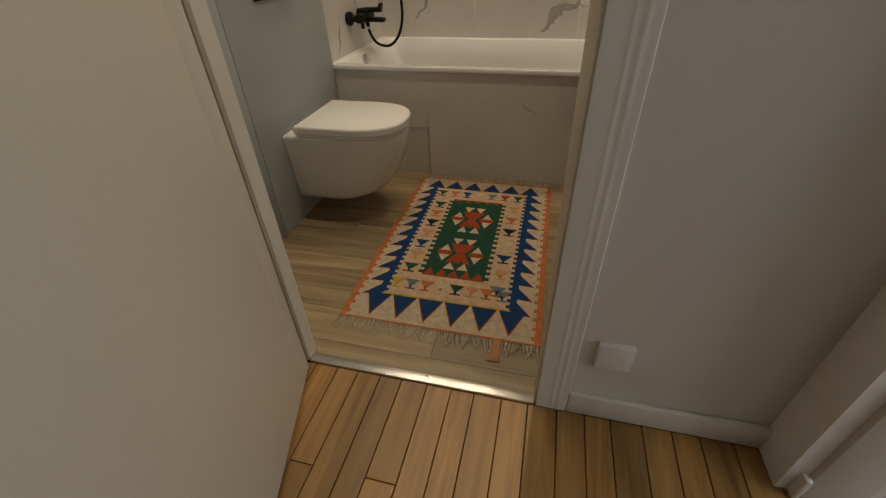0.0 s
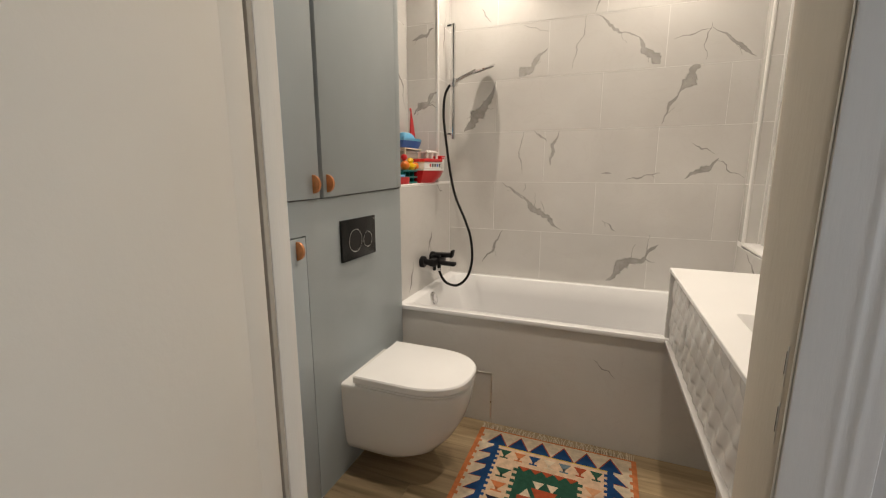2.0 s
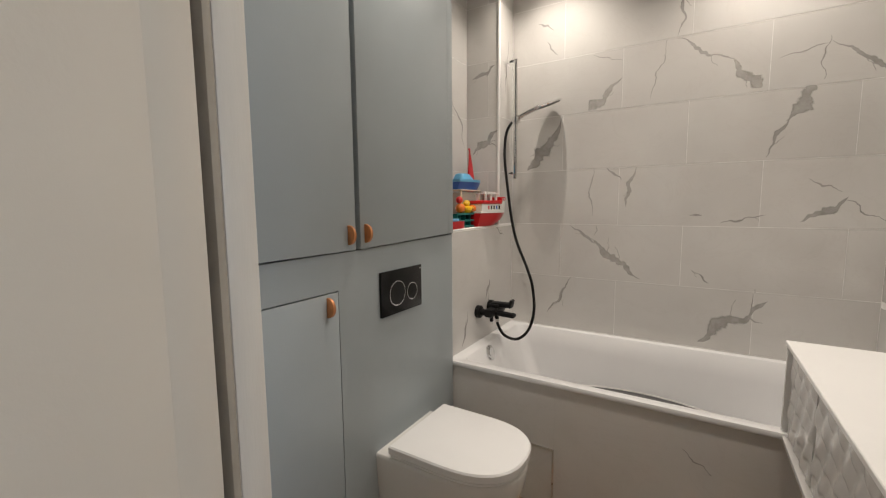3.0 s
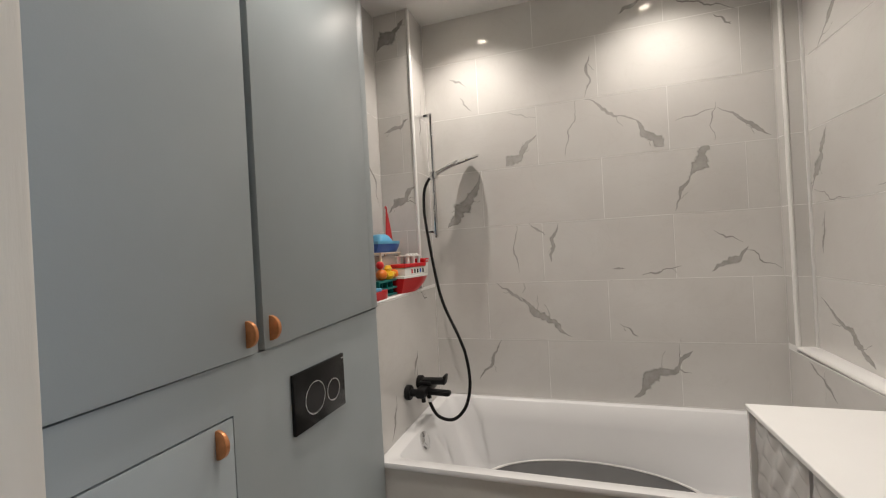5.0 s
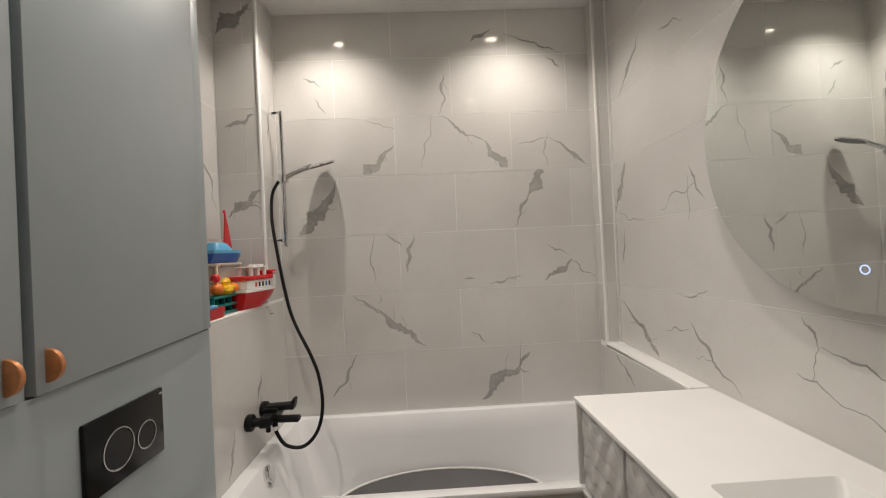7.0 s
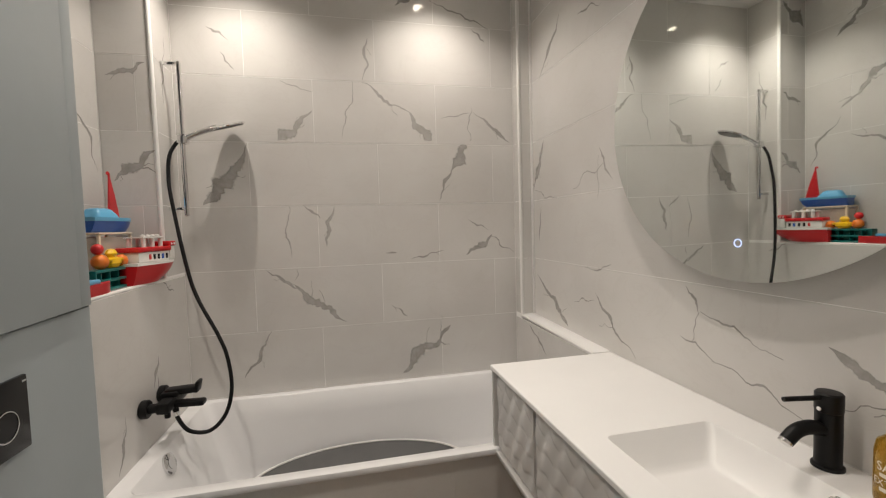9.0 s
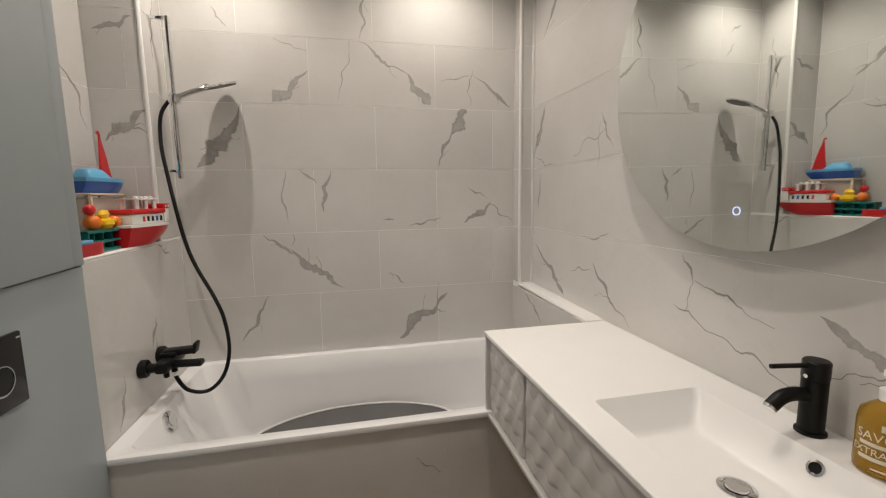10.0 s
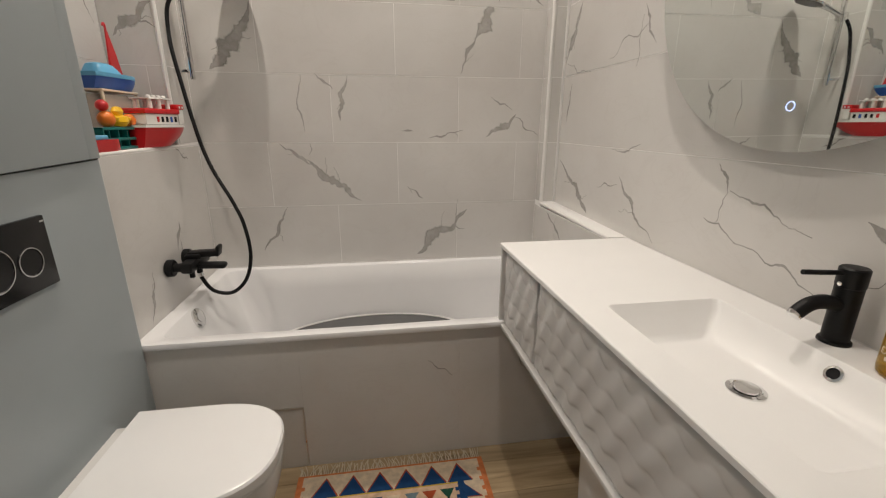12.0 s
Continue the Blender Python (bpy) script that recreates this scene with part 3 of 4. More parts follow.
part("lever", moved(box(-0.024, 0.088, -0.024, 0.024, -0.012, 0.012, 0.007), Matrix.Translation((0.045, 7.080, 0.7515)) @ Matrix.Rotation(radians(-2), 4, "Y")), M["black"], mixer)
part("lever_tip", moved(box(-0.007, 0.007, -0.023, 0.023, -0.016, 0.028, 0.005), Matrix.Translation((0.131, 7.080, 0.757)) @ Matrix.Rotation(radians(12), 4, "Y")), M["black"], mixer)
part("diverter", rod((0.040, 7.035, 0.668), (0.040, 7.035, 0.700), 0.010, 16, 0.002), M["black"], mixer)
part("outlet", rod((0.055, 7.07, 0.676), (0.053, 7.07, 0.700), 0.011, 16), M["black"], mixer)
part("nut", rod((0.054, 7.07, 0.680), (0.057, 7.07, 0.660), 0.0105, 12), M["chrome"], mixer, "chrome hose nut")

# ---- vanity ----
vanity = thing("vanity_unit", "white wall-hung vanity with relief drawer fronts", "vanity", (1.425, 6.13, 0.537))
V0, V1 = 5.54, 6.73


def askew(own, inset):
    """The front edge drifts towards the wall along the unit's length."""
    for v in own.verts:
        if v.co.x < 1.25:
            v.co.x += inset + 0.0115 * (V1 - v.co.y)
    return own


part("carcass", askew(box(1.222, 1.671, V0 + 0.012, V1 - 0.012, 0.551, 0.765), 0.003), M["relief"], vanity)
part("side_panel", askew(box(1.192, 1.671, V1 - 0.012, V1, 0.537, 0.8365, 0.001), 0.003), M["relief"], vanity)
part("side_panel", askew(box(1.192, 1.671, V0, V0 + 0.012, 0.537, 0.8365, 0.001), 0.003), M["relief"], vanity)
part("bottom_rail", askew(box(1.192, 1.671, V0 + 0.0121, V1 - 0.0121, 0.537, 0.5505, 0.001), 0.003), M["relief"], vanity)
# this rail's dark colour paints the shadow below the worktop edge
part("top_rail", askew(box(1.214, 1.232, V0 + 0.0121, V1 - 0.0121, 0.766, 0.8365), 0.003), M["gap_shade"], vanity, "rail coloured dark as the shade under the worktop")


def relief_front(y0, y1, z0, z1, x):
    """A drawer front pressed into rows of soft leaning waves."""
    own = bmesh.new()
    nu, nv = max(8, int((y1 - y0) / 0.0042)), int((z1 - z0) / 0.0042)
    grid = []
    for i in range(nu + 1):
        row = []
        for j in range(nv + 1):
            y, z = y0 + (y1 - y0) * i / nu, z0 + (z1 - z0) * j / nv
            lean = y / 0.078 + (z - 0.55) * 4.2
            arch = math.sin(math.pi * lean) ** 2
            level = (z - 0.55 + 0.014 * arch) / 0.060
            row_n = math.floor(level)
            cell = math.sin(math.pi * (lean + 0.18 * row_n)) ** 2
            f = level - row_n
            depth = 0.0068 * (0.2 + 0.8 * cell) * (0.5 + 0.5 * math.sin(math.pi * f ** 0.62) ** 0.9)
            edge = min(1.0, i / 2, (nu - i) / 2, j / 2, (nv - j) / 2)
            row.append(own.verts.new((x - edge * depth, y, z)))
        grid.append(row)
    for i in range(nu):
        for j in range(nv):
            own.faces.new((grid[i][j], grid[i][j + 1], grid[i + 1][j + 1], grid[i + 1][j]))
    rim = [grid[i][0] for i in range(nu + 1)] + [grid[nu][j] for j in range(1, nv + 1)] + [grid[i][nv] for i in range(nu - 1, -1, -1)] + [grid[0][j] for j in range(nv - 1, 0, -1)]
    back = [own.verts.new((x + 0.012, v.co.y, v.co.z)) for v in rim]
    for k in range(len(rim)):
        own.faces.new((rim[k], rim[(k + 1) % len(rim)], back[(k + 1) % len(rim)], back[k]))
    own.faces.new(back)
    return own


part("drawer_front", askew(relief_front(6.428, V1 - 0.016, 0.554, 0.820, 1.2075), 0.003), M["relief"], vanity, "white rippled relief front", 60)
part("drawer_front", askew(relief_front(V0 + 0.016, 6.411, 0.554, 0.820, 1.2075), 0.003), M["relief"], vanity, "white rippled relief front", 60)

top = thing("washbasin_worktop", "white seamless worktop with a rectangular inset basin", "washbasin", (1.43, 6.13, 0.8375))
cx, cy = (1.186 + 1.671) / 2, (V0 + V1 + 0.002) / 2
hx, hy = (1.671 - 1.186) / 2, (V1 + 0.002 - V0) / 2
part("slab", askew(loft([rounded(cx, cy, hx, hy, 0.003, 0.8372), rounded(cx, cy, hx, hy, 0.003, 0.848), rounded(cx, cy, hx - 0.0018, hy - 0.0018, 0.003, 0.850),
                   rounded(1.424, 5.942, 0.1425, 0.2435, 0.016, 0.850), rounded(1.424, 5.942, 0.1405, 0.2415, 0.016, 0.848), rounded(1.4235, 5.942, 0.1365, 0.230, 0.018, 0.830), rounded(1.4085, 5.942, 0.1165, 0.198, 0.020, 0.790), rounded(1.405, 5.942, 0.110, 0.188, 0.022, 0.780), rounded(1.404, 5.942, 0.100, 0.178, 0.024, 0.7765), rounded(1.437, 5.948, 0.034, 0.034, 0.0339, 0.7735)], False), 0.004), M["worktop"], top, smooth=32)
drain = part("drain", lathe([(0.033, 0), (0.033, 0.003), (0.026, 0.0045), (0.024, 0.002), (0, 0.002)], Matrix.Translation((1.437, 5.948, 0.7735)), 36), M["chrome"], top, "chrome drain")
part("plug", lathe([(0.018, 0.0), (0.021, 0.002), (0.020, 0.0048), (0, 0.0056)], Matrix.Translation((1.437, 5.948, 0.776)), 32), M["chrome"], drain, "chrome push plug")
tilt = Matrix.Translation((1.5565, 5.902, 0.8265)) @ Matrix.Rotation(radians(-58), 4, "Y")
hole = part("overflow", lathe([(0.0155, 0.0), (0.0150, 0.003), (0.0105, 0.0035), (0.0100, 0.0015), (0.0100, 0.0005)], tilt, 28), M["chrome"], top, "chrome overflow ring")
# flat black disc stands in for the shade inside the hole
part("opening", lathe([(0.0102, 0.0006), (0.0102, 0.0012), (0, 0.0012)], tilt, 24), M["black"], hole, "black disc as the shade in the overflow hole")

tap = thing("basin_tap", "matt black single-lever basin tap", "tap", (1.627, 5.967, 0.85))
part("base", lathe([(0.0262, 0.0), (0.0262, 0.005), (0.0225, 0.008)], Matrix.Translation((1.627, 5.967, 0.85)), 32), M["black"], tap)
part("body", lathe([(0.0218, 0.007), (0.0218, 0.112)], Matrix.Translation((1.627, 5.967, 0.85)), 32), M["black"], tap)
part("cap", lathe([(0.0214, 0.1125), (0.0228, 0.1145), (0.0228, 0.147), (0.020, 0.150), (0, 0.151)], Matrix.Translation((1.627, 5.967, 0.85)), 32), M["black"], tap)
part("lever", tube([(1.607, 5.969, 0.990), (1.577, 5.974, 0.9905), (1.533, 5.981, 0.991)], 0.0048, 12, 4), M["black"], tap)
part("screw", lathe([(0.0045, 0), (0.004, 0.001), (0, 0.0012)], Matrix.Translation((1.6048, 5.969, 0.969)) @ Matrix.Rotation(radians(-90), 4, "Y"), 16), M["chrome"], tap, "small chrome indicator")
spout = part("spout", tube([(1.619, 5.968, 0.925), (1.585, 5.970, 0.934), (1.555, 5.972, 0.930), (1.532, 5.974, 0.912)], 0.0142, 16, 6, 0.0128), M["black"], tap)
part("aerator", rod((1.534, 5.974, 0.914), (1.528, 5.974, 0.9075), 0.0125, 20, 0.001), M["chrome"], spout, "chrome aerator")

# soap bottle
bottle = thing("soap_bottle", "amber liquid soap bottle with a white pump", "soap bottle", (1.619, 5.845, 0.85))
at = Matrix.Translation((1.619, 5.845, 0.85))
part("bottle", lathe([(0.033, 0.0005), (0.0385, 0.004), (0.0395, 0.012), (0.0395, 0.090), (0.036, 0.107), (0.022, 0.120), (0.014, 0.126), (0.013, 0.134)], at, 40), M["amber"], bottle)
pump = part("pump", lathe([(0.0155, 0.127), (0.0155, 0.146), (0.006, 0.148), (0.006, 0.168), (0.0125, 0.169), (0.0125, 0.178), (0.010, 0.181)], at, 28), M["plastic_white"], bottle, "white pump head")
part("nozzle", tube([(1.617, 5.847, 1.023), (1.611, 5.826, 1.023), (1.607, 5.815, 1.019)], 0.005, 10, 4), M["plastic_white"], pump)


def wrapped_text(words, size, z, parent, spin):
    """Lettering laid round the bottle."""
    curve = bpy.data.curves.new("print", "FONT")
    curve.body, curve.size, curve.align_x = words, size, "CENTER"
    tmp = bpy.data.objects.new("print", curve)
    scene.collection.objects.link(tmp)
    bpy.context.view_layer.update()
    me = bpy.data.meshes.new_from_object(tmp.evaluated_get(bpy.context.evaluated_depsgraph_get()))
    bpy.data.objects.remove(tmp)
    for v in me.vertices:
        a = spin + v.co.x / 0.0398
        v.co = Vector((1.619 + 0.0399 * math.cos(a), 5.845 + 0.0399 * math.sin(a), 0.85 + z + v.co.y))
    own = bmesh.new()
    own.from_mesh(me)
    bpy.data.meshes.remove(me)
    return part("lettering", own, M["ink_white"], parent, "white lettering", None)


AIM = radians(203)
wrapped_text("SAVON", 0.0215, 0.0640, bottle, AIM)
wrapped_text("EXTRA PUR", 0.0165, 0.0385, bottle, AIM)


def curved_bar(a0, a1, z0, z1):
    n = 10
    own = bmesh.new()
    lo = [own.verts.new((1.619 + 0.0399 * math.cos(a0 + (a1 - a0) * k / n), 5.845 + 0.0399 * math.sin(a0 + (a1 - a0) * k / n), 0.85 + z0)) for k in range(n + 1)]
    hi = [own.verts.new((v.co.x, v.co.y, 0.85 + z1)) for v in lo]
    for k in range(n):
        own.faces.new((lo[k], lo[k + 1], hi[k + 1], hi[k]))
    return own


for i, (z, width) in enumerate(((0.0535, 0.95), (0.0290, 0.95), (0.014, 0.34))):
    part("print_bar", curved_bar(AIM - width * 0.8, AIM + width * 0.8, z, z + (0.0065 if i < 2 else 0.003)), M["ink_white"], bottle, "unreadable printed line")
part("print_mark", curved_bar(AIM - 0.06, AIM + 0.06, 0.084, 0.095), M["ink_white"], bottle, "small printed emblem")

# round mirror
mirror = thing("round_mirror", "round frameless bathroom mirror with a lit touch ring", "mirror", (1.66, 6.161, 1.19))
turn = Matrix.Translation((1.672, 6.161, 1.643)) @ Matrix.Rotation(radians(1.1), 4, "Z") @ Matrix.Rotation(radians(-90.6), 4, "Y")
part("backing", lathe([(0.36, 0.012), (0.36, 0.050)], turn, 96), M["mirror_edge"], mirror, "pale backing box")
for dy in (-0.2, 0.2):
    part("bracket", box(1.655, 1.6719, 6.161 + dy - 0.03, 6.161 + dy + 0.03, 1.60, 1.75), M["alu"], mirror, "metal wall bracket")
part("glass", lathe([(0.4496, 0.0502), (0.4500, 0.0550), (0.4498, 0.0555), (0.0, 0.0555)], turn, 128), M["mirror"], mirror, "silvered round glass", None)
part("touch_ring", lathe([(0.0080, 0.0), (0.0080, 0.0006), (0.0102, 0.0006), (0.0102, 0.0), (0.0080, 0.0)], turn @ Matrix.Translation((-0.358, 0, 0.0556)), 40, False), M["led"], mirror, "small blue lit touch ring")

# bin under the vanity
bin_ob = thing("laundry_bin", "white laundry bin standing under the vanity", "laundry bin", (1.46, 6.12, 0.0))
part("body", loft([rounded(1.46, 6.12, 0.135, 0.16, 0.03, 0.001), rounded(1.46, 6.12, 0.15, 0.175, 0.035, 0.40)]), M["relief"], bin_ob)
part("lid", loft([rounded(1.46, 6.12, 0.153, 0.178, 0.035, 0.401), rounded(1.46, 6.12, 0.155, 0.18, 0.035, 0.412), rounded(1.46, 6.12, 0.150, 0.175, 0.035, 0.418)]), M["relief"], bin_ob)


# ---- downlights ----
for lx, ly in LAMPS:
    dl = thing("downlight", "round white recessed ceiling downlight, lit", "downlight", (lx, ly, CEILING), "ceiling downlights")
    at = Matrix.Translation((lx, ly, CEILING - 0.006))
    part("bezel", lathe([(0.030, 0.006), (0.030, 0.001), (0.033, 0.0), (0.042, 0.002), (0.043, 0.006)], at, 32), M["plastic_white"], dl)
    part("lens", lathe([(0.0, 0.0045), (0.0292, 0.0045), (0.0292, 0.0058)], at, 28), M["lamp"], dl, "lit lens")

# ---- switch and socket in the hall ----
switch = thing("light_switch", "square white light switch with a round button", "light switch", (1.282, 5.405, 1.08))
part("plate", box(1.238, 1.326, 5.393, 5.405, 1.078, 1.166, 0.003), M["plastic_white"], switch)
part("button", lathe([(0.029, 0), (0.029, 0.003), (0.0255, 0.005), (0.025, 0.0035), (0, 0.0045)], Matrix.Translation((1.282, 5.393, 1.122)) @ Matrix.Rotation(radians(90), 4, "X"), 40), M["plastic_white"], switch)
socket = thing("wall_socket", "white wall socket above the baseboard", "socket", (1.285, 5.405, 0.2))
part("plate", box(1.245, 1.325, 5.389, 5.405, 0.200, 0.280, 0.004), M["plastic_white"], socket)
part("well", lathe([(0.021, 0.0), (0.021, 0.0012), (0.019, 0.0012), (0.0188, 0.0004), (0, 0.0004)], Matrix.Translation((1.285, 5.389, 0.24)) @ Matrix.Rotation(radians(90), 4, "X"), 32), M["plastic_white"], socket)


# ---- rug ----
RUG_X, RUG_Y, RUG_W, RUG_L = 0.470, 5.5895, 0.632, 1.075
rug = thing("kilim_rug", "woven kilim rug, green field with orange and blue motifs and fringes", "rug", (RUG_X + RUG_W / 2, RUG_Y + RUG_L / 2, 0.0))


class Motif:
    """Flat woven shapes of one colour, gathered into one part."""

    def __init__(self, name, colour, z):
        self.bm, self.name, self.colour, self.z = bmesh.new(), name, colour, z

    def poly(self, *pts):
        join(self.bm, plate([(RUG_X + u, RUG_Y + v) for u, v in pts], self.z - 0.0012, self.z))

    def rect(self, u0, u1, v0, v1):
        self.poly((u0, v0), (u1, v0), (u1, v1), (u0, v1))

    def done(self):
        tagged(part(self.name, self.bm, M["wool_" + self.colour], rug, "", None), kind="stuff")


part("ground_weave", box(RUG_X, RUG_X + RUG_W, RUG_Y, RUG_Y + RUG_L, 0.0005, 0.0045, 0.001), M["wool_cream"], rug, "cream ground weave")
W, L = RUG_W, RUG_L
edge = Motif("edge_band", "orange", 0.0052)
for u0, u1, w0, w1 in ((0.0, 0.018, 0.018, 0.028), (W - 0.018, W, W - 0.028, W - 0.018)):
    edge.rect(u0, u1, 0.0, L)
    for k in range(24):
        edge.rect(w0, w1, 0.02 + k * 0.043, 0.036 + k * 0.043)
edge.rect(0.018, W - 0.018, 0.0, 0.007)
edge.rect(0.018, W - 0.018, L - 0.007, L)
edge.done()
outline, teeth = Motif("red_outline", "red", 0.0052), Motif("blue_border", "blue", 0.0058)
saws, bands, saw_lines = Motif("blue_saw_edge", "blue", 0.0055), Motif("blue_band", "blue", 0.0061), Motif("red_saw_line", "red", 0.0049)
for k in range(6):
    u = 0.050 + k * 0.0887
    outline.poly((u + 0.0002, 0.140), (u + 0.044, 0.020), (u + 0.0885, 0.140))
    teeth.poly((u + 0.003, 0.138), (u + 0.044, 0.034), (u + 0.0857, 0.138))
    teeth.poly((u + 0.004, L - 0.105), (u + 0.084, L - 0.105), (u + 0.044, L - 0.028))
    outline.poly((u, L - 0.103), (u + 0.088, L - 0.103), (u + 0.044, L - 0.018))
for k in range(11):
    v = 0.125 + k * 0.0775
    for s in (0, 1):
        f = (lambda u: W - u) if s else (lambda u: u)
        a, b, c = (f(0.098), v + 0.004), (f(0.040), v), (f(0.098), v + 0.0770)
        saw_lines.poly(*((f(0.098), v + 0.0005), (f(0.033), v - 0.003), (f(0.098), v + 0.0765))[::1 if s else -1])
        saws.poly(*((a, b, c)[::-1] if s else (a, b, c)))
for u0, u1 in ((0.084, 0.108), (W - 0.108, W - 0.084)):
    bands.rect(u0, u1, 0.118, L - 0.098)
saws.done()
bands.done()
saw_lines.done()
outline.done()
teeth.done()
inner = Motif("inner_band", "beige", 0.0062)
inner.rect(0.106, W - 0.106, 0.140, L - 0.110)
inner.done()
line = Motif("yellow_line", "yellow", 0.0066)
line.rect(0.100, W - 0.100, 0.134, 0.141)
line.rect(0.104, W - 0.104, L - 0.112, L - 0.107)
line.done()
comb = Motif("dark_comb", "blue", 0.0067)
for k in range(26):
    v = 0.150 + k * 0.0312
    for u0, u1 in ((0.104, 0.117), (W - 0.117, W - 0.104)):
        comb.rect(u0, u1, v, v + 0.015)
comb.done()
field = Motif("green_field", "green", 0.0068)
field.rect(0.205, W - 0.205, 0.270, L - 0.215)
for k in range(17):
    v = 0.278 + k * 0.0345
    field.rect(0.189, 0.206, v, v + 0.017)
    field.rect(W - 0.206, W - 0.189, v, v + 0.017)
field.done()
whites, reds, greens = Motif("white_facet", "cream", 0.0074), Motif("red_medallion", "red", 0.0080), Motif("green_facet", "green", 0.0086)
C = W / 2
bars = Motif("red_bar", "red", 0.0077)
for v in (0.425, 0.690):
    for s in (-1, 1):
        whites.poly((C + s * 0.060, v - 0.058), (C + s * 0.088, v), (C + s * 0.060, v + 0.058), (C + s * 0.034, v))
        bars.rect(*sorted((C + s * 0.030, C + s * 0.088)), v - 0.014, v + 0.014)
        whites.poly((C + s * 0.004, v + 0.106 * 1), (C + s * 0.046, v + 0.106), (C + s * 0.026, v + 0.062))
        whites.poly((C + s * 0.004, v - 0.106), (C + s * 0.046, v - 0.106), (C + s * 0.026, v - 0.062))
        greens.poly((C + s * 0.032, v - 0.028), (C + s * 0.012, v), (C + s * 0.032, v + 0.028))
        greens.poly((C + s * 0.020, v - 0.064), (C + s * 0.014, v - 0.046), (C + s * 0.008, v - 0.064))
    reds.poly((C - 0.046, v - 0.066), (C + 0.046, v - 0.066), (C + 0.018, v), (C + 0.046, v + 0.066), (C - 0.046, v + 0.066), (C - 0.018, v))
greens.poly((C - 0.026, 0.5575), (C, 0.518), (C + 0.026, 0.5575), (C, 0.597))
for k in range(5):
    u = 0.207 + k * 0.0438
    reds.poly((u, 0.268), (u + 0.0428, 0.268), (u + 0.021, 0.318))
    reds.poly((u, L - 0.213), (u + 0.021, L - 0.240), (u + 0.0428, L - 0.213))
whites.done()
bars.done()
reds.done()
greens.done()
GOBLETS = {}


def goblet(colour, u, v, size=1.0, turn=1):
    g = GOBLETS.setdefault(colour, Motif("goblet_motif", colour, 0.0072))
    g.poly((u - 0.022 * size, v + 0.028 * turn), (u, v - 0.015 * turn), (u + 0.022 * size, v + 0.028 * turn))
    g.rect(u - 0.004, u + 0.004, v - 0.022, v - 0.004)
    g.rect(u - 0.015 * size, u + 0.015 * size, v - 0.026, v - 0.019)


for i, colour in enumerate(("green", "peach", "blue", "peach", "navy", "orange", "green")):
    goblet(colour, 0.153, 0.300 + i * 0.083, 1.35)
for i, colour in enumerate(("slate", "peach", "blue", "cream", "navy", "orange", "peach")):
    goblet(colour, W - 0.153, 0.225 + i * 0.098, 1.35)
for i, colour in enumerate(("yellow", "slate", "orange", "cream", "green", "peach", "orange", "slate")):
    goblet(colour, 0.132 + i * 0.0525, 0.203, 1.18)
for i, colour in enumerate(("green", "orange", "blue", "cream", "slate", "red", "green")):
    goblet(colour, 0.140 + i * 0.058, L - 0.160, 1.05)
for g in GOBLETS.values():
    g.done()


def fringe(v0, direction, count):
    own = bmesh.new()
    rng = random.Random(7 if direction > 0 else 8)
    for k in range(count):
        u = RUG_X + 0.004 + (RUG_W - 0.008) * (k + rng.uniform(-0.3, 0.3)) / count
        length, drift = rng.uniform(0.035, 0.062), rng.uniform(-0.022, 0.022)
        y = RUG_Y + v0
        join(own, tube([(u, y - direction * 0.004, 0.0032), (u + drift * 0.3, y + direction * length * 0.4, 0.0042), (u + drift, y + direction * length, 0.0022)], 0.0019, 5, 3, 0.0013))
    return own


tagged(part("fringe", fringe(0.0, -1, 95), M["wool_string"], rug, "knotted off-white fringe"), kind="stuff")
tagged(part("fringe", fringe(RUG_L, 1, 95), M["wool_string"], rug, "knotted off-white fringe"), kind="stuff")
own = bmesh.new()
rng = random.Random(5)
for k in range(16):
    x = RUG_X + 0.505 + rng.uniform(-0.008, 0.008)
    join(own, tube([(x, RUG_Y, 0.006), (x + rng.uniform(-0.006, 0.006), RUG_Y - 0.035, 0.010), (x + rng.uniform(-0.014, 0.014), RUG_Y - 0.085, 0.004)], 0.002, 5, 3))
part("tassel", own, M["wool_peach"], rug, "peach wool tassel")
for woven in rug.children:
    woven.data.transform(Matrix.Diagonal((1.085, 0.988, 1, 1)))

# ---- toys on the shelf ----
SHELF = 1.1635


def hull(length, width, height, m, bow=0.35, flare=0.8, rake=0.0):
    """Boat hull along y, pointed towards +y; rake draws the keel back under the bow."""
    def outline(f, k):
        tip = length / 2 - rake * (1 - k) ** 1.7
        side = []
        for i in range(21):
            t = i / 20
            narrow = 1.0 if t < 1 - bow else max(0.0, 1 - (max(0.0, t - 1 + bow) / bow) ** 1.9)
            side.append((width / 2 * f * narrow + 0.0006, -length / 2 + (tip + length / 2) * t))
        return [(-x, y, height * k) for x, y in side] + [(x, y, height * k) for x, y in reversed(side)]
    own = loft([outline(flare + (1 - flare) * k ** 0.7, k) for k in (0.0, 0.08, 0.25, 0.45, 0.65, 0.85, 1.0)])
    return moved(own, m)


ferry = thing("toy_ferry", "red and white plastic toy ferry boat", "toy boat", (-0.060, 7.14, SHELF))
at = Matrix.Translation((-0.040, 7.166, SHELF)) @ Matrix.Rotation(radians(-14), 4, "Z") @ Matrix.Diagonal((1.28, 1.25, 1.38, 1))
part("hull", hull(0.212, 0.082, 0.050, at, 0.5, 0.6, 0.075), M["toy_red"], ferry)
part("deck", hull(0.218, 0.088, 0.007, at @ Matrix.Translation((0, 0.001, 0.0502)), 0.5, 1.0), M["toy_white"], ferry)
cab = part("cabin", moved(box(-0.032, 0.032, -0.085, 0.045, 0.0575, 0.085, 0.003), at), M["toy_white"], ferry)
for k in range(5):
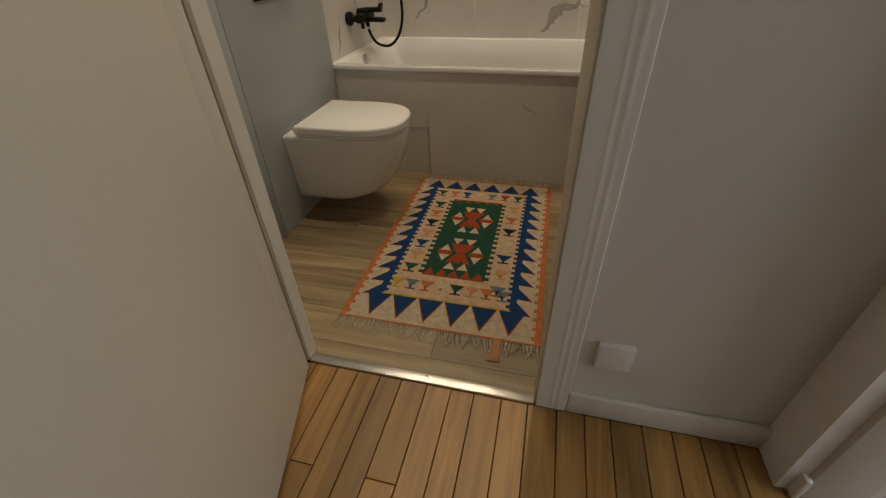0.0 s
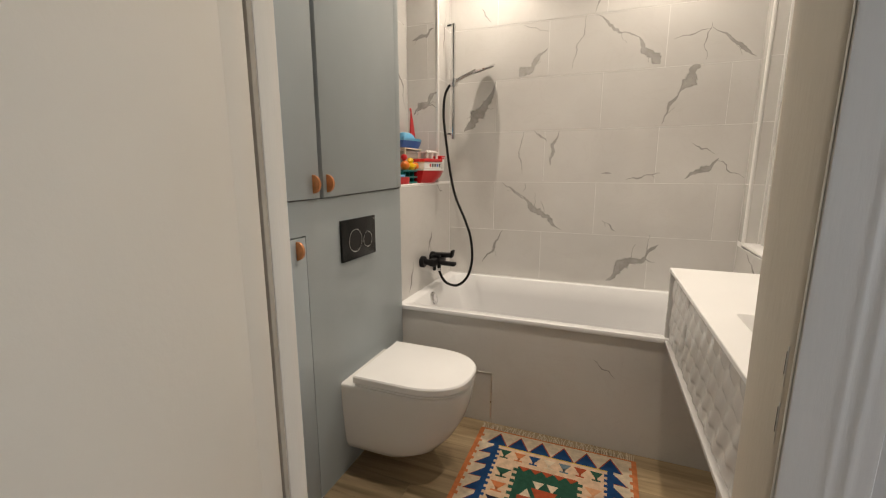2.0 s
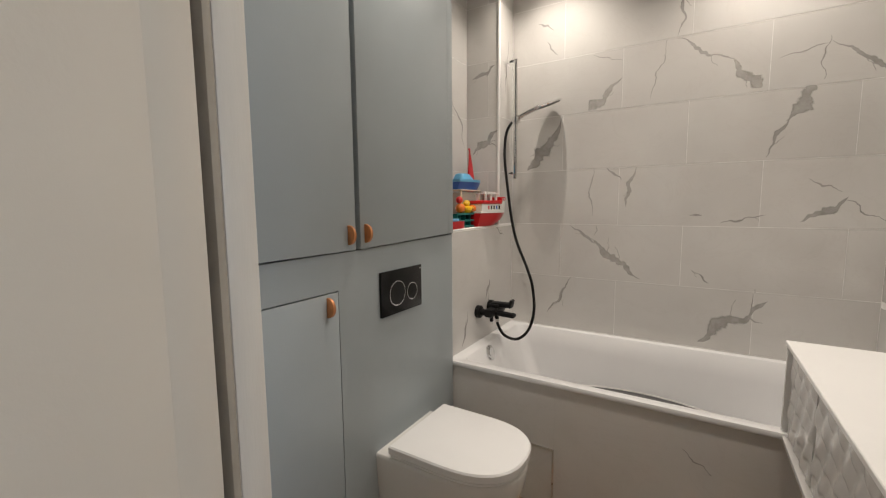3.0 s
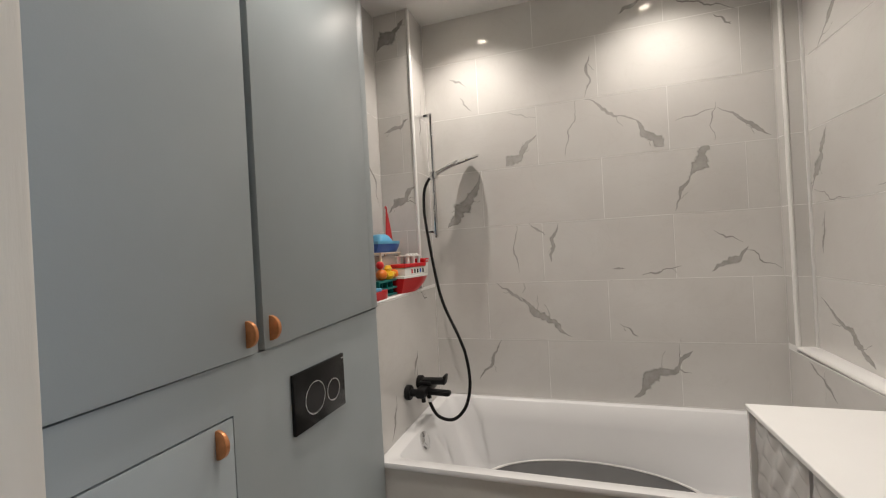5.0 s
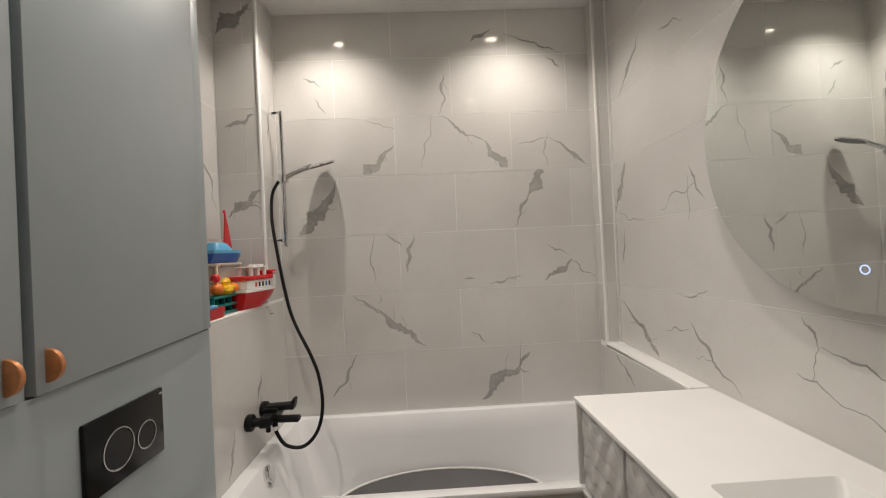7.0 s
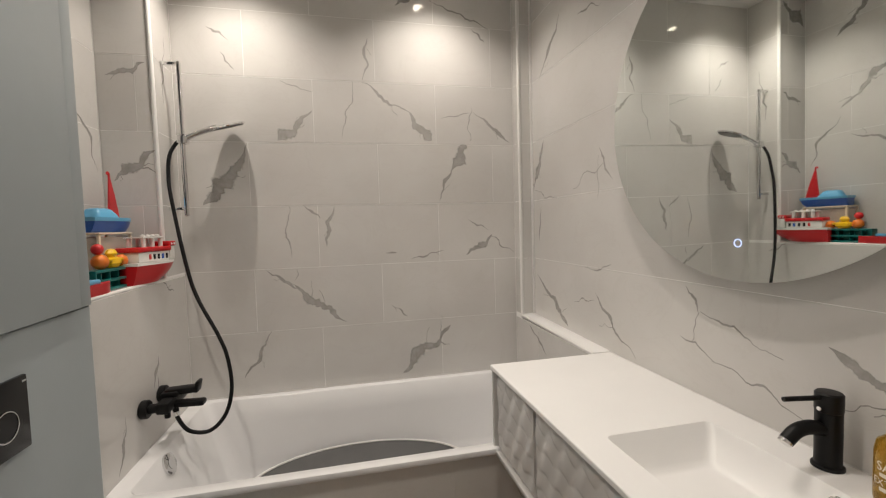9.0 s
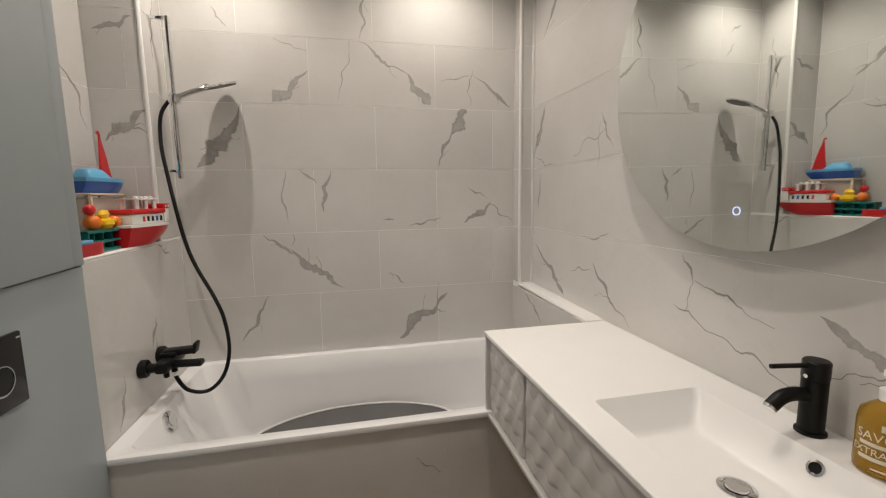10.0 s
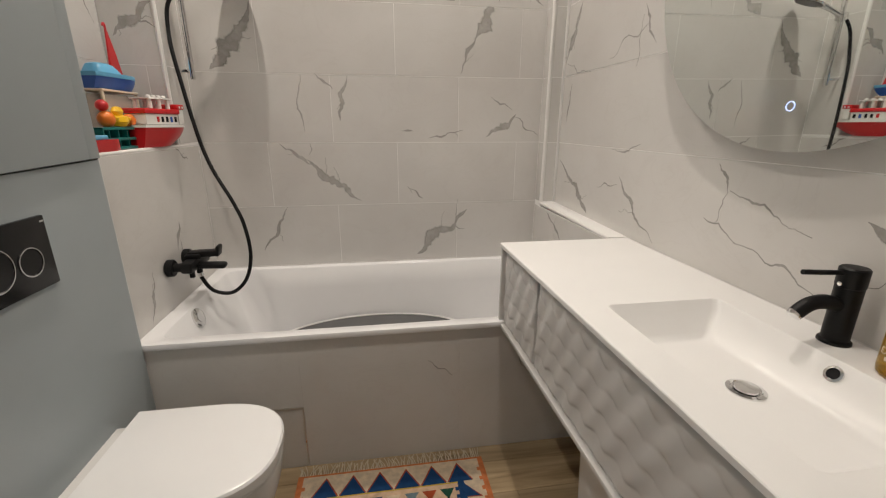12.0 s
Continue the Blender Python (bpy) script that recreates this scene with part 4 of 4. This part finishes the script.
    part("window", moved(box(0.0318, 0.0330, -0.045 + k * 0.018, -0.036 + k * 0.018, 0.064, 0.078, 0.0004), at), M["toy_red"] if k == 0 else M["toy_blue"] if k == 3 else M["black"], cab, "small cabin window")
part("roof", moved(box(-0.036, 0.036, -0.090, 0.050, 0.0852, 0.098, 0.003), at), M["toy_red"], ferry)
stern = part("rear_cabin", moved(box(-0.026, 0.030, 0.050, 0.074, 0.0575, 0.098, 0.003), at), M["toy_white"], ferry)
part("rear_roof", moved(box(-0.028, 0.032, 0.046, 0.078, 0.0982, 0.112, 0.003), at), M["toy_red"], stern)
for v in (0.054, 0.066):
    part("porthole", moved(box(0.0318, 0.0330, v, v + 0.006, 0.101, 0.107, 0.0004), at), M["toy_white"], stern)
rail = part("top_deck", moved(box(-0.030, 0.030, -0.060, 0.030, 0.122, 0.126, 0.001), at), M["toy_white"], ferry)
for u in (-0.022, 0.022):
    for v in (-0.050, -0.015, 0.020):
        part("post", moved(rod((u, v, 0.098), (u, v, 0.122), 0.006, 10), at), M["toy_white"], rail)
for v in (-0.050, -0.030, -0.010, 0.010):
    part("knob", moved(lathe([(0.0, 0), (0.007, 0.001), (0.006, 0.005), (0, 0.007)], Matrix(), 10), at @ Matrix.Translation((0.02, v, 0.126))), M["toy_white"], rail)

trough = thing("toy_trough", "teal ribbed plastic toy trough", "toy", (-0.060, 6.975, SHELF))
at = Matrix.Translation((-0.085, 6.952, SHELF)) @ Matrix.Diagonal((0.8, 1.12, 1.2, 1))
for z in (0.0, 0.024, 0.052):
    part("rib", moved(box(-0.026, 0.030, -0.085, 0.085, z, z + 0.007, 0.002), at), M["toy_teal"], trough)
part("back", moved(box(-0.028, -0.020, -0.083, 0.083, 0.002, 0.058, 0.002), at), M["toy_teal"], trough)
for v in (-0.085, 0.079):
    part("end", moved(box(-0.025, 0.029, v, v + 0.006, 0.001, 0.059, 0.002), at), M["toy_teal"], trough)
for v in (-0.045, 0.0, 0.045):
    part("divider", moved(box(-0.025, 0.018, v, v + 0.004, 0.001, 0.052, 0.001), at), M["toy_teal"], trough)

ball_at = SHELF + 0.0710
duck = thing("bath_duck", "yellow rubber bath toy", "rubber duck", (-0.060, 6.990, ball_at))
at = Matrix.Translation((-0.080, 6.985, ball_at)) @ Matrix.Diagonal((0.95, 1.35, 1.2, 1))
part("body", moved(lathe([(0.0, 0), (0.018, 0.002), (0.028, 0.014), (0.025, 0.027), (0.012, 0.034), (0, 0.035)], Matrix(), 20), at), M["toy_yellow"], duck)
part("head", moved(lathe([(0.0, 0), (0.012, 0.003), (0.017, 0.014), (0.011, 0.025), (0, 0.028)], Matrix(), 18), at @ Matrix.Translation((0.004, -0.004, 0.028))), M["toy_yellow"], duck)
for v in (-0.026, 0.026):
    part("wing", moved(lathe([(0.0, 0), (0.010, 0.003), (0.011, 0.009), (0, 0.014)], Matrix(), 14), at @ Matrix.Translation((0.010, v, 0.016))), M["toy_yellow"], duck)
for x, v, colour, r in ((-0.083, 6.925, "orange", 0.025), (-0.080, 7.045, "orange", 0.022), (-0.088, 6.925, "red", 0.018)):
    b = new("toy_ball", mesh_of(lathe([(r * math.sin(radians(a)), r - r * math.cos(radians(a))) for a in range(0, 181, 15)], Matrix(), 24), M["toy_" + colour], 60))
    b.location = (x, v, ball_at if colour == "orange" else ball_at + 0.049)
    tagged(b, "small orange plastic bath ball" if colour == "orange" else "small red plastic bath ball", "toy ball", "bath balls")

tub_toy = thing("toy_speedboat", "small red toy boat with a blue deck", "toy boat", (-0.055, 6.82, SHELF))
at = Matrix.Translation((-0.047, 6.812, SHELF)) @ Matrix.Diagonal((0.60, 1.2, 1.35, 1))
part("hull", hull(0.15, 0.058, 0.026, at, 0.3, 0.8), M["toy_red"], tub_toy)
part("deck", moved(box(-0.024, 0.024, -0.07, 0.012, 0.0262, 0.036, 0.003), at), M["toy_sky"], tub_toy)

caddy = thing("toy_box", "clear plastic toy box with cream corner posts", "storage box", (-0.145, 6.94, SHELF))
at = Matrix.Translation((-0.158, 7.100, SHELF))
part("box", moved(box(-0.040, 0.038, -0.100, 0.100, 0.002, 0.178, 0.004), at), M["clear"], caddy)
for u in (-0.044, 0.034):
    for v in (-0.108, 0.098):
        part("post", moved(box(u, u + 0.009, v, v + 0.011, 0.0, 0.186, 0.002), at), M["toy_cream"], caddy)
part("lid", moved(box(-0.046, 0.046, -0.110, 0.110, 0.1865, 0.194, 0.002), at), M["toy_cream"], caddy)
for v, z, colour in ((-0.07, 0.11, "yellow"), (0.02, 0.10, "red"), (0.06, 0.06, "red"), (0.05, 0.115, "orange"), (-0.06, 0.03, "sky")):
    part("contents", moved(lathe([(0, 0), (0.020, 0.008), (0.026, 0.022), (0.018, 0.040), (0, 0.044)], Matrix(), 14), at @ Matrix.Translation((0.020, v, z)) @ Matrix.Diagonal((0.6, 1, 1, 1))), M["toy_" + colour], caddy, "coloured toys seen through the side")

TOP = SHELF + 0.1945
boat = thing("toy_tugboat", "blue toy boat with a light blue deck and red sail", "toy boat", (-0.125, 6.965, TOP))
at = Matrix.Translation((-0.152, 7.122, TOP)) @ Matrix.Rotation(radians(-12), 4, "Z")
part("hull", hull(0.225, 0.095, 0.040, at, 0.5, 0.6, 0.03), M["toy_blue"], boat)
part("deck", hull(0.232, 0.102, 0.013, at @ Matrix.Translation((0, 0.001, 0.0402)), 0.5, 0.97), M["toy_sky"], boat)
part("cabin", moved(loft([rounded(0, -0.03, 0.036, 0.058, 0.022, 0.0535), rounded(0, -0.032, 0.033, 0.050, 0.02, 0.066), rounded(0, -0.036, 0.026, 0.038, 0.017, 0.082), rounded(0, -0.036, 0.016, 0.026, 0.012, 0.087)]), at), M["toy_sky"], boat)
part("well", moved(loft([rounded(0, 0.05, 0.018, 0.024, 0.012, 0.0533), rounded(0, 0.05, 0.018, 0.024, 0.012, 0.0540)]), at), M["toy_blue"], boat, "dark blue deck well")
at = Matrix.Translation((-0.163, 7.192, TOP + 0.0533))
sail = part("sail", moved(loft([[(-0.004, -0.036, 0.0), (-0.004, 0.034, 0.0), (0.004, 0.034, 0.0), (0.004, -0.036, 0.0)], [(-0.003, -0.026, 0.09), (-0.003, 0.010, 0.09), (0.003, 0.010, 0.09), (0.003, -0.026, 0.09)], [(-0.002, -0.020, 0.155), (-0.002, -0.012, 0.155), (0.002, -0.012, 0.155), (0.002, -0.020, 0.155)]]), at), M["toy_red"], boat, "tall red plastic sail", smooth=None)
part("hook", moved(tube([(0, -0.016, 0.152), (0, -0.017, 0.170), (0, -0.024, 0.174), (0, -0.029, 0.166)], 0.0038, 8, 4), at), M["toy_red"], sail)
disc = thing("toy_ring", "red plastic toy disc standing in the niche", "toy disc", (-0.16, 6.775, SHELF))
at = Matrix.Translation((-0.165, 6.775, SHELF + 0.0565)) @ Matrix.Rotation(radians(90), 4, "Y")
part("disc", lathe([(0.05, 0), (0.056, 0.008), (0.05, 0.016), (0, 0.018)], at, 32), M["toy_red"], disc)
part("hub", lathe([(0.02, 0.0185), (0.018, 0.026), (0, 0.027)], at, 24), M["toy_yellow"], disc, "yellow hub")


# ---- veins of the marble tiles ----
vein_rng = random.Random(11)


def vein_strip(own, layer, axis, plane, p0, p1, width, peak, seed):
    """One cracked, tapering strip in a tile's face."""
    run = p1 - p0
    side = Vector((-run.y, run.x)).normalized()
    n = max(8, int(run.length / 0.0035))
    rows = []
    for k in range(n + 1):
        t = k / n
        far = run.length * t
        taper = (t / peak if t < peak else (1 - t) / (1 - peak)) ** 0.8
        loose = min(1.0, 4 * t, 4 * (1 - t))
        wander = 0.15 * run.length * noise.noise((t * 2.6, seed, 0)) * math.sin(math.pi * t)
        wander += loose * (0.012 * noise.noise((far * 21, seed, 5)) + 0.005 * noise.noise((far * 65, seed, 7)) + 0.002 * noise.noise((far * 190, seed, 8)))
        half = [max(0.0011, 0.86 * width * taper * (0.58 + 0.75 * noise.noise((far * 15, seed, q)) + 0.26 * noise.noise((far * 55, seed, q + 3)) + 0.1 * noise.noise((far * 170, seed, q + 6)))) for q in (9, 29)]
        c = p0 + run * t + side * wander
        rows.append((c + side * half[0], c - side * half[1], t))
    made = [[own.verts.new((q.x, plane, q.y) if axis == "y" else (plane, q.x, q.y)) for q in row[:2]] for row in rows]
    for k in range(n):
        f = own.faces.new((made[k][0], made[k][1], made[k + 1][1], made[k + 1][0]))
        for loop, uv in zip(f.loops, ((0, rows[k][2]), (1, rows[k][2]), (1, rows[k + 1][2]), (0, rows[k + 1][2]))):
            loop[layer].uv = uv
    return [row[0].lerp(row[1], 0.5) for row in rows]


def vein(host, axis, plane, a0, z0, a1, z1, width, peak):
    """A ragged vein with hair-fine spurs, widest at peak along its run. axis: the way the wall faces."""
    own = bmesh.new()
    layer = own.loops.layers.uv.new("across")
    p0, p1 = Vector((a0, z0)), Vector((a1, z1))
    spine = vein_strip(own, layer, axis, plane, p0, p1, width, peak, vein_rng.uniform(0, 100))
    away = -0.0002 if plane > 1 else 0.0002
    for q in range(2 if width > 0.03 else 1 if width > 0.012 else 0):
        k = int(len(spine) * vein_rng.uniform(0.2, 0.85))
        a = vein_rng.choice((-1, 1)) * vein_rng.uniform(0.4, 0.95)
        d = (p1 - p0) * vein_rng.uniform(0.14, 0.30)
        if vein_rng.random() < 0.3:
            d = -d
        d = Vector((d.x * math.cos(a) - d.y * math.sin(a), d.x * math.sin(a) + d.y * math.cos(a)))
        vein_strip(own, layer, axis, plane + away * (q + 1), spine[k], spine[k] + d, min(0.0045, width * 0.15), 0.15, vein_rng.uniform(0, 100))
    ob = part("vein", own, M["vein"], host, "", None)
    ob.visible_shadow = False
    return ob


vein(back_wall, "y", 7.4695, 0.569, 1.921, 0.404, 1.776, 0.05, 0.85)
vein(back_wall, "y", 7.4695, 0.842, 2.279, 0.809, 2.075, 0.019, 0.4)
vein(back_wall, "y", 7.4695, 0.809, 2.064, 1.05, 1.92, 0.017, 0.5)
vein(back_wall, "y", 7.4695, 1.039, 1.927, 1.149, 1.785, 0.063, 0.85)
vein(back_wall, "y", 7.4695, 0.766, 2.066, 0.704, 1.798, 0.008, 0.5)
vein(back_wall, "y", 7.4695, 1.374, 1.937, 1.572, 1.784, 0.019, 0.7)
vein(back_wall, "y", 7.4695, 1.368, 1.959, 1.357, 1.787, 0.006, 0.5)
vein(back_wall, "y", 7.4695, 1.204, 1.9, 1.368, 1.933, 0.008, 0.5)
vein(back_wall, "y", 7.4695, 1.335, 1.766, 1.243, 1.629, 0.067, 0.2)
vein(back_wall, "y", 7.4695, 1.258, 1.65, 1.182, 1.479, 0.021, 0.4)
# this wide dark patch paints a vein and the hand shower's shadow together
vein(back_wall, "y", 7.4695, 0.266, 1.759, 0.065, 1.474, 0.076, 0.7)
vein(back_wall, "y", 7.4695, 0.652, 1.461, 0.608, 1.261, 0.025, 0.7)
vein(back_wall, "y", 7.4695, 0.507, 1.466, 0.584, 1.403, 0.013, 0.5)
vein(back_wall, "y", 7.4695, 0.442, 1.461, 0.442, 1.213, 0.008, 0.5)
vein(back_wall, "y", 7.4695, 1.466, 1.297, 1.318, 1.19, 0.032, 0.4)
vein(back_wall, "y", 7.4695, 1.335, 1.377, 1.445, 1.319, 0.008, 0.5)
vein(back_wall, "y", 7.4695, 1.456, 1.287, 1.587, 1.196, 0.008, 0.3)
vein(back_wall, "y", 7.4695, 1.028, 1.182, 1.197, 1.22, 0.013, 0.3)
vein(back_wall, "y", 7.4695, 0.897, 1.219, 0.952, 1.217, 0.01, 0.5)
vein(back_wall, "y", 7.4695, 0.323, 1.159, 0.459, 1.061, 0.019, 0.7)
vein(back_wall, "y", 7.4695, 0.433, 1.088, 0.689, 0.881, 0.057, 0.5)
vein(back_wall, "y", 7.4695, 0.463, 1.158, 0.455, 1.105, 0.008, 0.5)
vein(back_wall, "y", 7.4695, 0.919, 0.948, 0.996, 0.887, 0.013, 0.5)
vein(back_wall, "y", 7.4695, 0.332, 0.86, 0.201, 0.642, 0.019, 0.6)
vein(back_wall, "y", 7.4695, 1.226, 0.823, 0.963, 0.59, 0.063, 0.7)
vein(back_wall, "y", 7.4695, 1.149, 0.74, 1.215, 0.718, 0.008, 0.5)
vein(back_wall, "y", 7.4695, 0.12, 2.282, 0.207, 2.232, 0.01, 0.5)
vein(back_wall, "y", 7.4695, 0.174, 2.173, 0.229, 2.095, 0.01, 0.5)
vein(back_wall, "y", 7.4695, 1.379, 2.358, 1.445, 2.298, 0.015, 0.5)
vein(back_wall, "y", 7.4695, 0.426, 2.056, 0.569, 2.008, 0.006, 0.5)
vein(back_wall, "y", 7.4695, 0.985, 2.447, 1.094, 2.508, 0.029, 0.4)
vein(back_wall, "y", 7.4695, 1.466, 2.366, 1.16, 2.485, 0.01, 0.5)
# beside the washbasin
vein(right_wall, "x", 1.6715, 7.263, 1.755, 7.39, 1.513, 0.044, 0.45)
vein(right_wall, "x", 1.6715, 7.37, 1.52, 7.13, 1.46, 0.0064, 0.4)
vein(right_wall, "x", 1.6715, 7.3, 1.43, 7.33, 1.26, 0.016, 0.6)
vein(right_wall, "x", 1.6715, 6.795, 1.63, 6.715, 1.5, 0.012, 0.35)
vein(right_wall, "x", 1.6715, 6.76, 1.57, 6.99, 1.49, 0.006, 0.3)
vein(right_wall, "x", 1.6715, 6.8, 1.6, 6.81, 1.44, 0.0048, 0.5)
vein(right_wall, "x", 1.6715, 7.36, 1.08, 7.05, 0.875, 0.036, 0.85)
vein(right_wall, "x", 1.6715, 6.83, 1.06, 6.59, 0.868, 0.0156, 0.3)
vein(right_wall, "x", 1.6715, 6.84, 1.03, 6.99, 1.0, 0.0072, 0.4)
vein(right_wall, "x", 1.6715, 6.37, 1.15, 6.325, 1.08, 0.0108, 0.4)
vein(right_wall, "x", 1.6715, 6.39, 1.0, 6.27, 0.955, 0.0072, 0.4)
vein(right_wall, "x", 1.6715, 6.28, 0.957, 6.04, 0.9, 0.0072, 0.5)
vein(right_wall, "x", 1.6715, 6.32, 1.085, 6.09, 1.02, 0.006, 0.4)
vein(right_wall, "x", 1.6715, 6.325, 1.08, 6.35, 0.99, 0.0036, 0.4)
vein(right_wall, "x", 1.6715, 6.9, 1.157, 6.725, 1.185, 0.0084, 0.6)
vein(right_wall, "x", 1.6715, 7.09, 2.28, 7.3, 2.06, 0.024, 0.4)
vein(right_wall, "x", 1.6715, 6.94, 2.2, 6.78, 2.16, 0.0096, 0.4)
vein(right_wall, "x", 1.6715, 6.00, 1.075, 5.62, 0.90, 0.085, 0.65)
vein(half_wall_right, "x", 1.5955, 7.30, 0.83, 7.12, 0.73, 0.022, 0.4)
# niche and the wall over the tub's head
vein(pier_left, "y", 7.2795, -0.195, 1.565, -0.040, 1.690, 0.055, 0.35)
vein(pier_left, "y", 7.2795, -0.110, 1.620, -0.042, 1.600, 0.010, 0.4)
vein(pier_left, "y", 7.2795, -0.200, 1.985, -0.060, 2.040, 0.030, 0.6)
vein(pier_left, "y", 7.2795, -0.220, 2.420, -0.060, 2.560, 0.080, 0.4)
vein(pier_left, "x", -0.0295, 7.40, 2.20, 7.36, 1.90, 0.012, 0.5)
vein(half_wall_left, "x", -0.0295, 7.16, 0.87, 7.11, 0.76, 0.030, 0.5)
vein(half_wall_left, "x", -0.0295, 7.14, 0.80, 7.20, 0.60, 0.012, 0.5)
vein(half_wall_left, "x", -0.0295, 6.90, 0.74, 6.84, 0.57, 0.020, 0.5)
vein(half_wall_left, "x", -0.0295, 7.24, 1.150, 7.34, 1.100, 0.014, 0.5)
west = bpy.data.objects["wall_west"]
vein(west, "x", -0.2345, 6.80, 2.15, 7.10, 1.90, 0.040, 0.5)
vein(west, "x", -0.2345, 6.78, 1.62, 7.05, 1.75, 0.014, 0.5)
vein(west, "x", -0.2345, 7.10, 1.86, 7.25, 1.60, 0.012, 0.5)
vein(west, "x", -0.2345, 6.95, 2.45, 7.12, 2.30, 0.040, 0.4)

# ---- pieces: tiles and boards ----
SHARED = {}


def piece(name, host, size, at, mat, bevel=0.0003):
    key = (name, tuple(round(s, 4) for s in size), mat.name)
    if key not in SHARED:
        own = box(-size[0] / 2, size[0] / 2, -size[1] / 2, size[1] / 2, -size[2] / 2, size[2] / 2, bevel, None, 1)
        SHARED[key] = mesh_of(own, mat, None)
    ob = new(name, SHARED[key])
    ob.parent = host
    ob.location = Vector(at) - host.location
    return ob


ROWS_Z = (-0.041, 0.260, 0.561, 0.862, 1.163, 1.4645, 1.766, 2.068, 2.369, H)
GAP = 0.0012


def tiling(host, axis, front, a0, a1, z0, z1, phase, deep=0.0085, rows=ROWS_Z, long=0.603, bond=0.3015):
    """Half-bonded courses of 60 x 30 tiles on one wall face. front: the glazed face; deep < 0 for a face looking the other way."""
    for r, (lo, hi) in enumerate(zip(rows, rows[1:])):
        lo, hi = max(lo, z0), min(hi, z1)
        if hi - lo < 0.004:
            continue
        start = phase + (bond if r % 2 else 0.0)
        edges = [a0] + [start + long * k for k in range(-20, 20) if a0 + 0.003 < start + long * k < a1 - 0.003] + [a1]
        for u0, u1 in zip(edges, edges[1:]):
            c, m = (u0 + u1) / 2, front + deep / 2
            size = (u1 - u0 - GAP * 2, abs(deep), hi - lo - GAP * 2)
            if axis == "y":
                piece("tile", host, size, (c, m, (lo + hi) / 2), M["marble"])
            else:
                piece("tile", host, (size[1], size[0], size[2]), (m, c, (lo + hi) / 2), M["marble"])


# joints of the back wall: 0.573 and 1.173 in every second course, 0.873 between
tiling(back_wall, "y", 7.470, -0.030, 1.596, 0.50, H, 0.5715)
piece("tile", half_wall_left, (0.0085, 0.761, 0.648), (-0.03425, 7.0875, 0.826), M["marble"])
tiling(pier_left, "x", -0.030, 7.2895, 7.469, 1.166, H, 7.20, -0.0085)
tiling(pier_left, "y", 7.280, -0.235, -0.045, 1.166, H, -0.10)
tiling(west, "x", -0.235, 6.706, 7.279, 1.166, H, 7.05, -0.0085)
piece("shelf_tile", half_wall_left, (0.190, 0.573, 0.008), (-0.140, 6.993, 1.1590), M["marble"])
tiling(half_wall_right, "x", 1.596, 6.736, 7.469, 0.50, 0.842, 7.20)
tiling(pier_right, "x", 1.596, 7.4095, 7.469, 0.868, H, 7.20)
tiling(pier_right, "y", 7.400, 1.611, 1.671, 0.868, H, 1.30)
tiling(right_wall, "x", 1.672, 5.452, 7.399, 0.26, H, 4.5, 0.0085, (0.26, 0.561, 0.850) + ROWS_Z[4:], 3.0, 0.0)

apron = structure("tub_apron", box(-0.03, 1.598, 6.7136, 6.735, 0, 0.5375), M["marble"], "marble-look tiled bathtub front with an access hatch", "bathtub front")
for x0, x1, z0, z1 in ((-0.03, 0.172, 0.002, 0.2625), (-0.03, 0.4743, 0.2645, 0.5365), (0.4747, 1.0468, 0.002, 0.5365), (1.0472, 1.597, 0.002, 0.5365)):
    piece("tile", apron, (x1 - x0, 0.009, z1 - z0), ((x0 + x1) / 2, 6.7175, (z0 + z1) / 2), M["marble"])
piece("hatch", apron, (0.291, 0.009, 0.252), (0.3235, 6.7165, 0.131), M["marble"])
for x0, x1, z0, z1 in ((0.1735, 0.177, 0.002, 0.264), (0.4695, 0.4742, 0.002, 0.264), (0.177, 0.4695, 0.258, 0.264)):
    piece("hatch_trim", apron, (x1 - x0, 0.012, z1 - z0), ((x0 + x1) / 2, 6.7160, (z0 + z1) / 2), M["alu"])

for x0, z0, x1, z1, w in ((0.93, 0.415, 1.02, 0.345, 0.004), (1.26, 0.430, 1.33, 0.320, 0.003)):
    vein(apron, "y", 6.7126, x0, z0, x1, z1, w, 0.5)

# vinyl planks in the bathroom, laid across
floor = structure("floor", box(-0.05, 1.72, 5.424, 6.73, -0.06, -0.004), M["joint"], "grey oak vinyl plank floor of the bathroom", "floor")
rng = random.Random(3)
y, k = 5.4245, 0
while y < 6.7215:
    width = min(0.0595 if k == 0 else 0.1437, 6.722 - y)
    cuts = [-0.02] + sorted(c for c in (-0.02 + ((k * 0.47 + 0.35) % 1.2), -0.02 + ((k * 0.47 + 0.35) % 1.2) + 1.2) if c < 1.66) + [1.70]
    for x0, x1 in zip(cuts, cuts[1:]):
        piece("plank", floor, (x1 - x0 - 0.0008, width - 0.0008, 0.005), ((x0 + x1) / 2, y + width / 2, -0.0025), M["oak_bath"], 0.0006)
    y, k = y + width, k + 1

# oak boards in the hall, running towards the doorway
hall_floor = structure("floor_hall", box(-1.0, 1.74, 2.95, 5.40, -0.08, -0.012), M["joint"], "honey-coloured oak board floor of the hall", "floor")
x, k = -0.55, 0
while x < 1.70:
    width = min(rng.choice((0.066, 0.072, 0.078)), 1.738 - x)
    first = 5.3915 - rng.uniform(0.25, 1.1)
    cuts = [3.0] + sorted(c for c in (first, first - 0.9, first - 1.6) if c > 3.05) + [5.3915]
    for y0, y1 in zip(cuts, cuts[1:]):
        piece("board", hall_floor, (width - 0.0024, y1 - y0 - 0.002, 0.014), (x + width / 2, (y0 + y1) / 2, -0.0072 + rng.uniform(-0.0006, 0.0004)), M["oak_hall"], 0.0014)
    x, k = x + width, k + 1
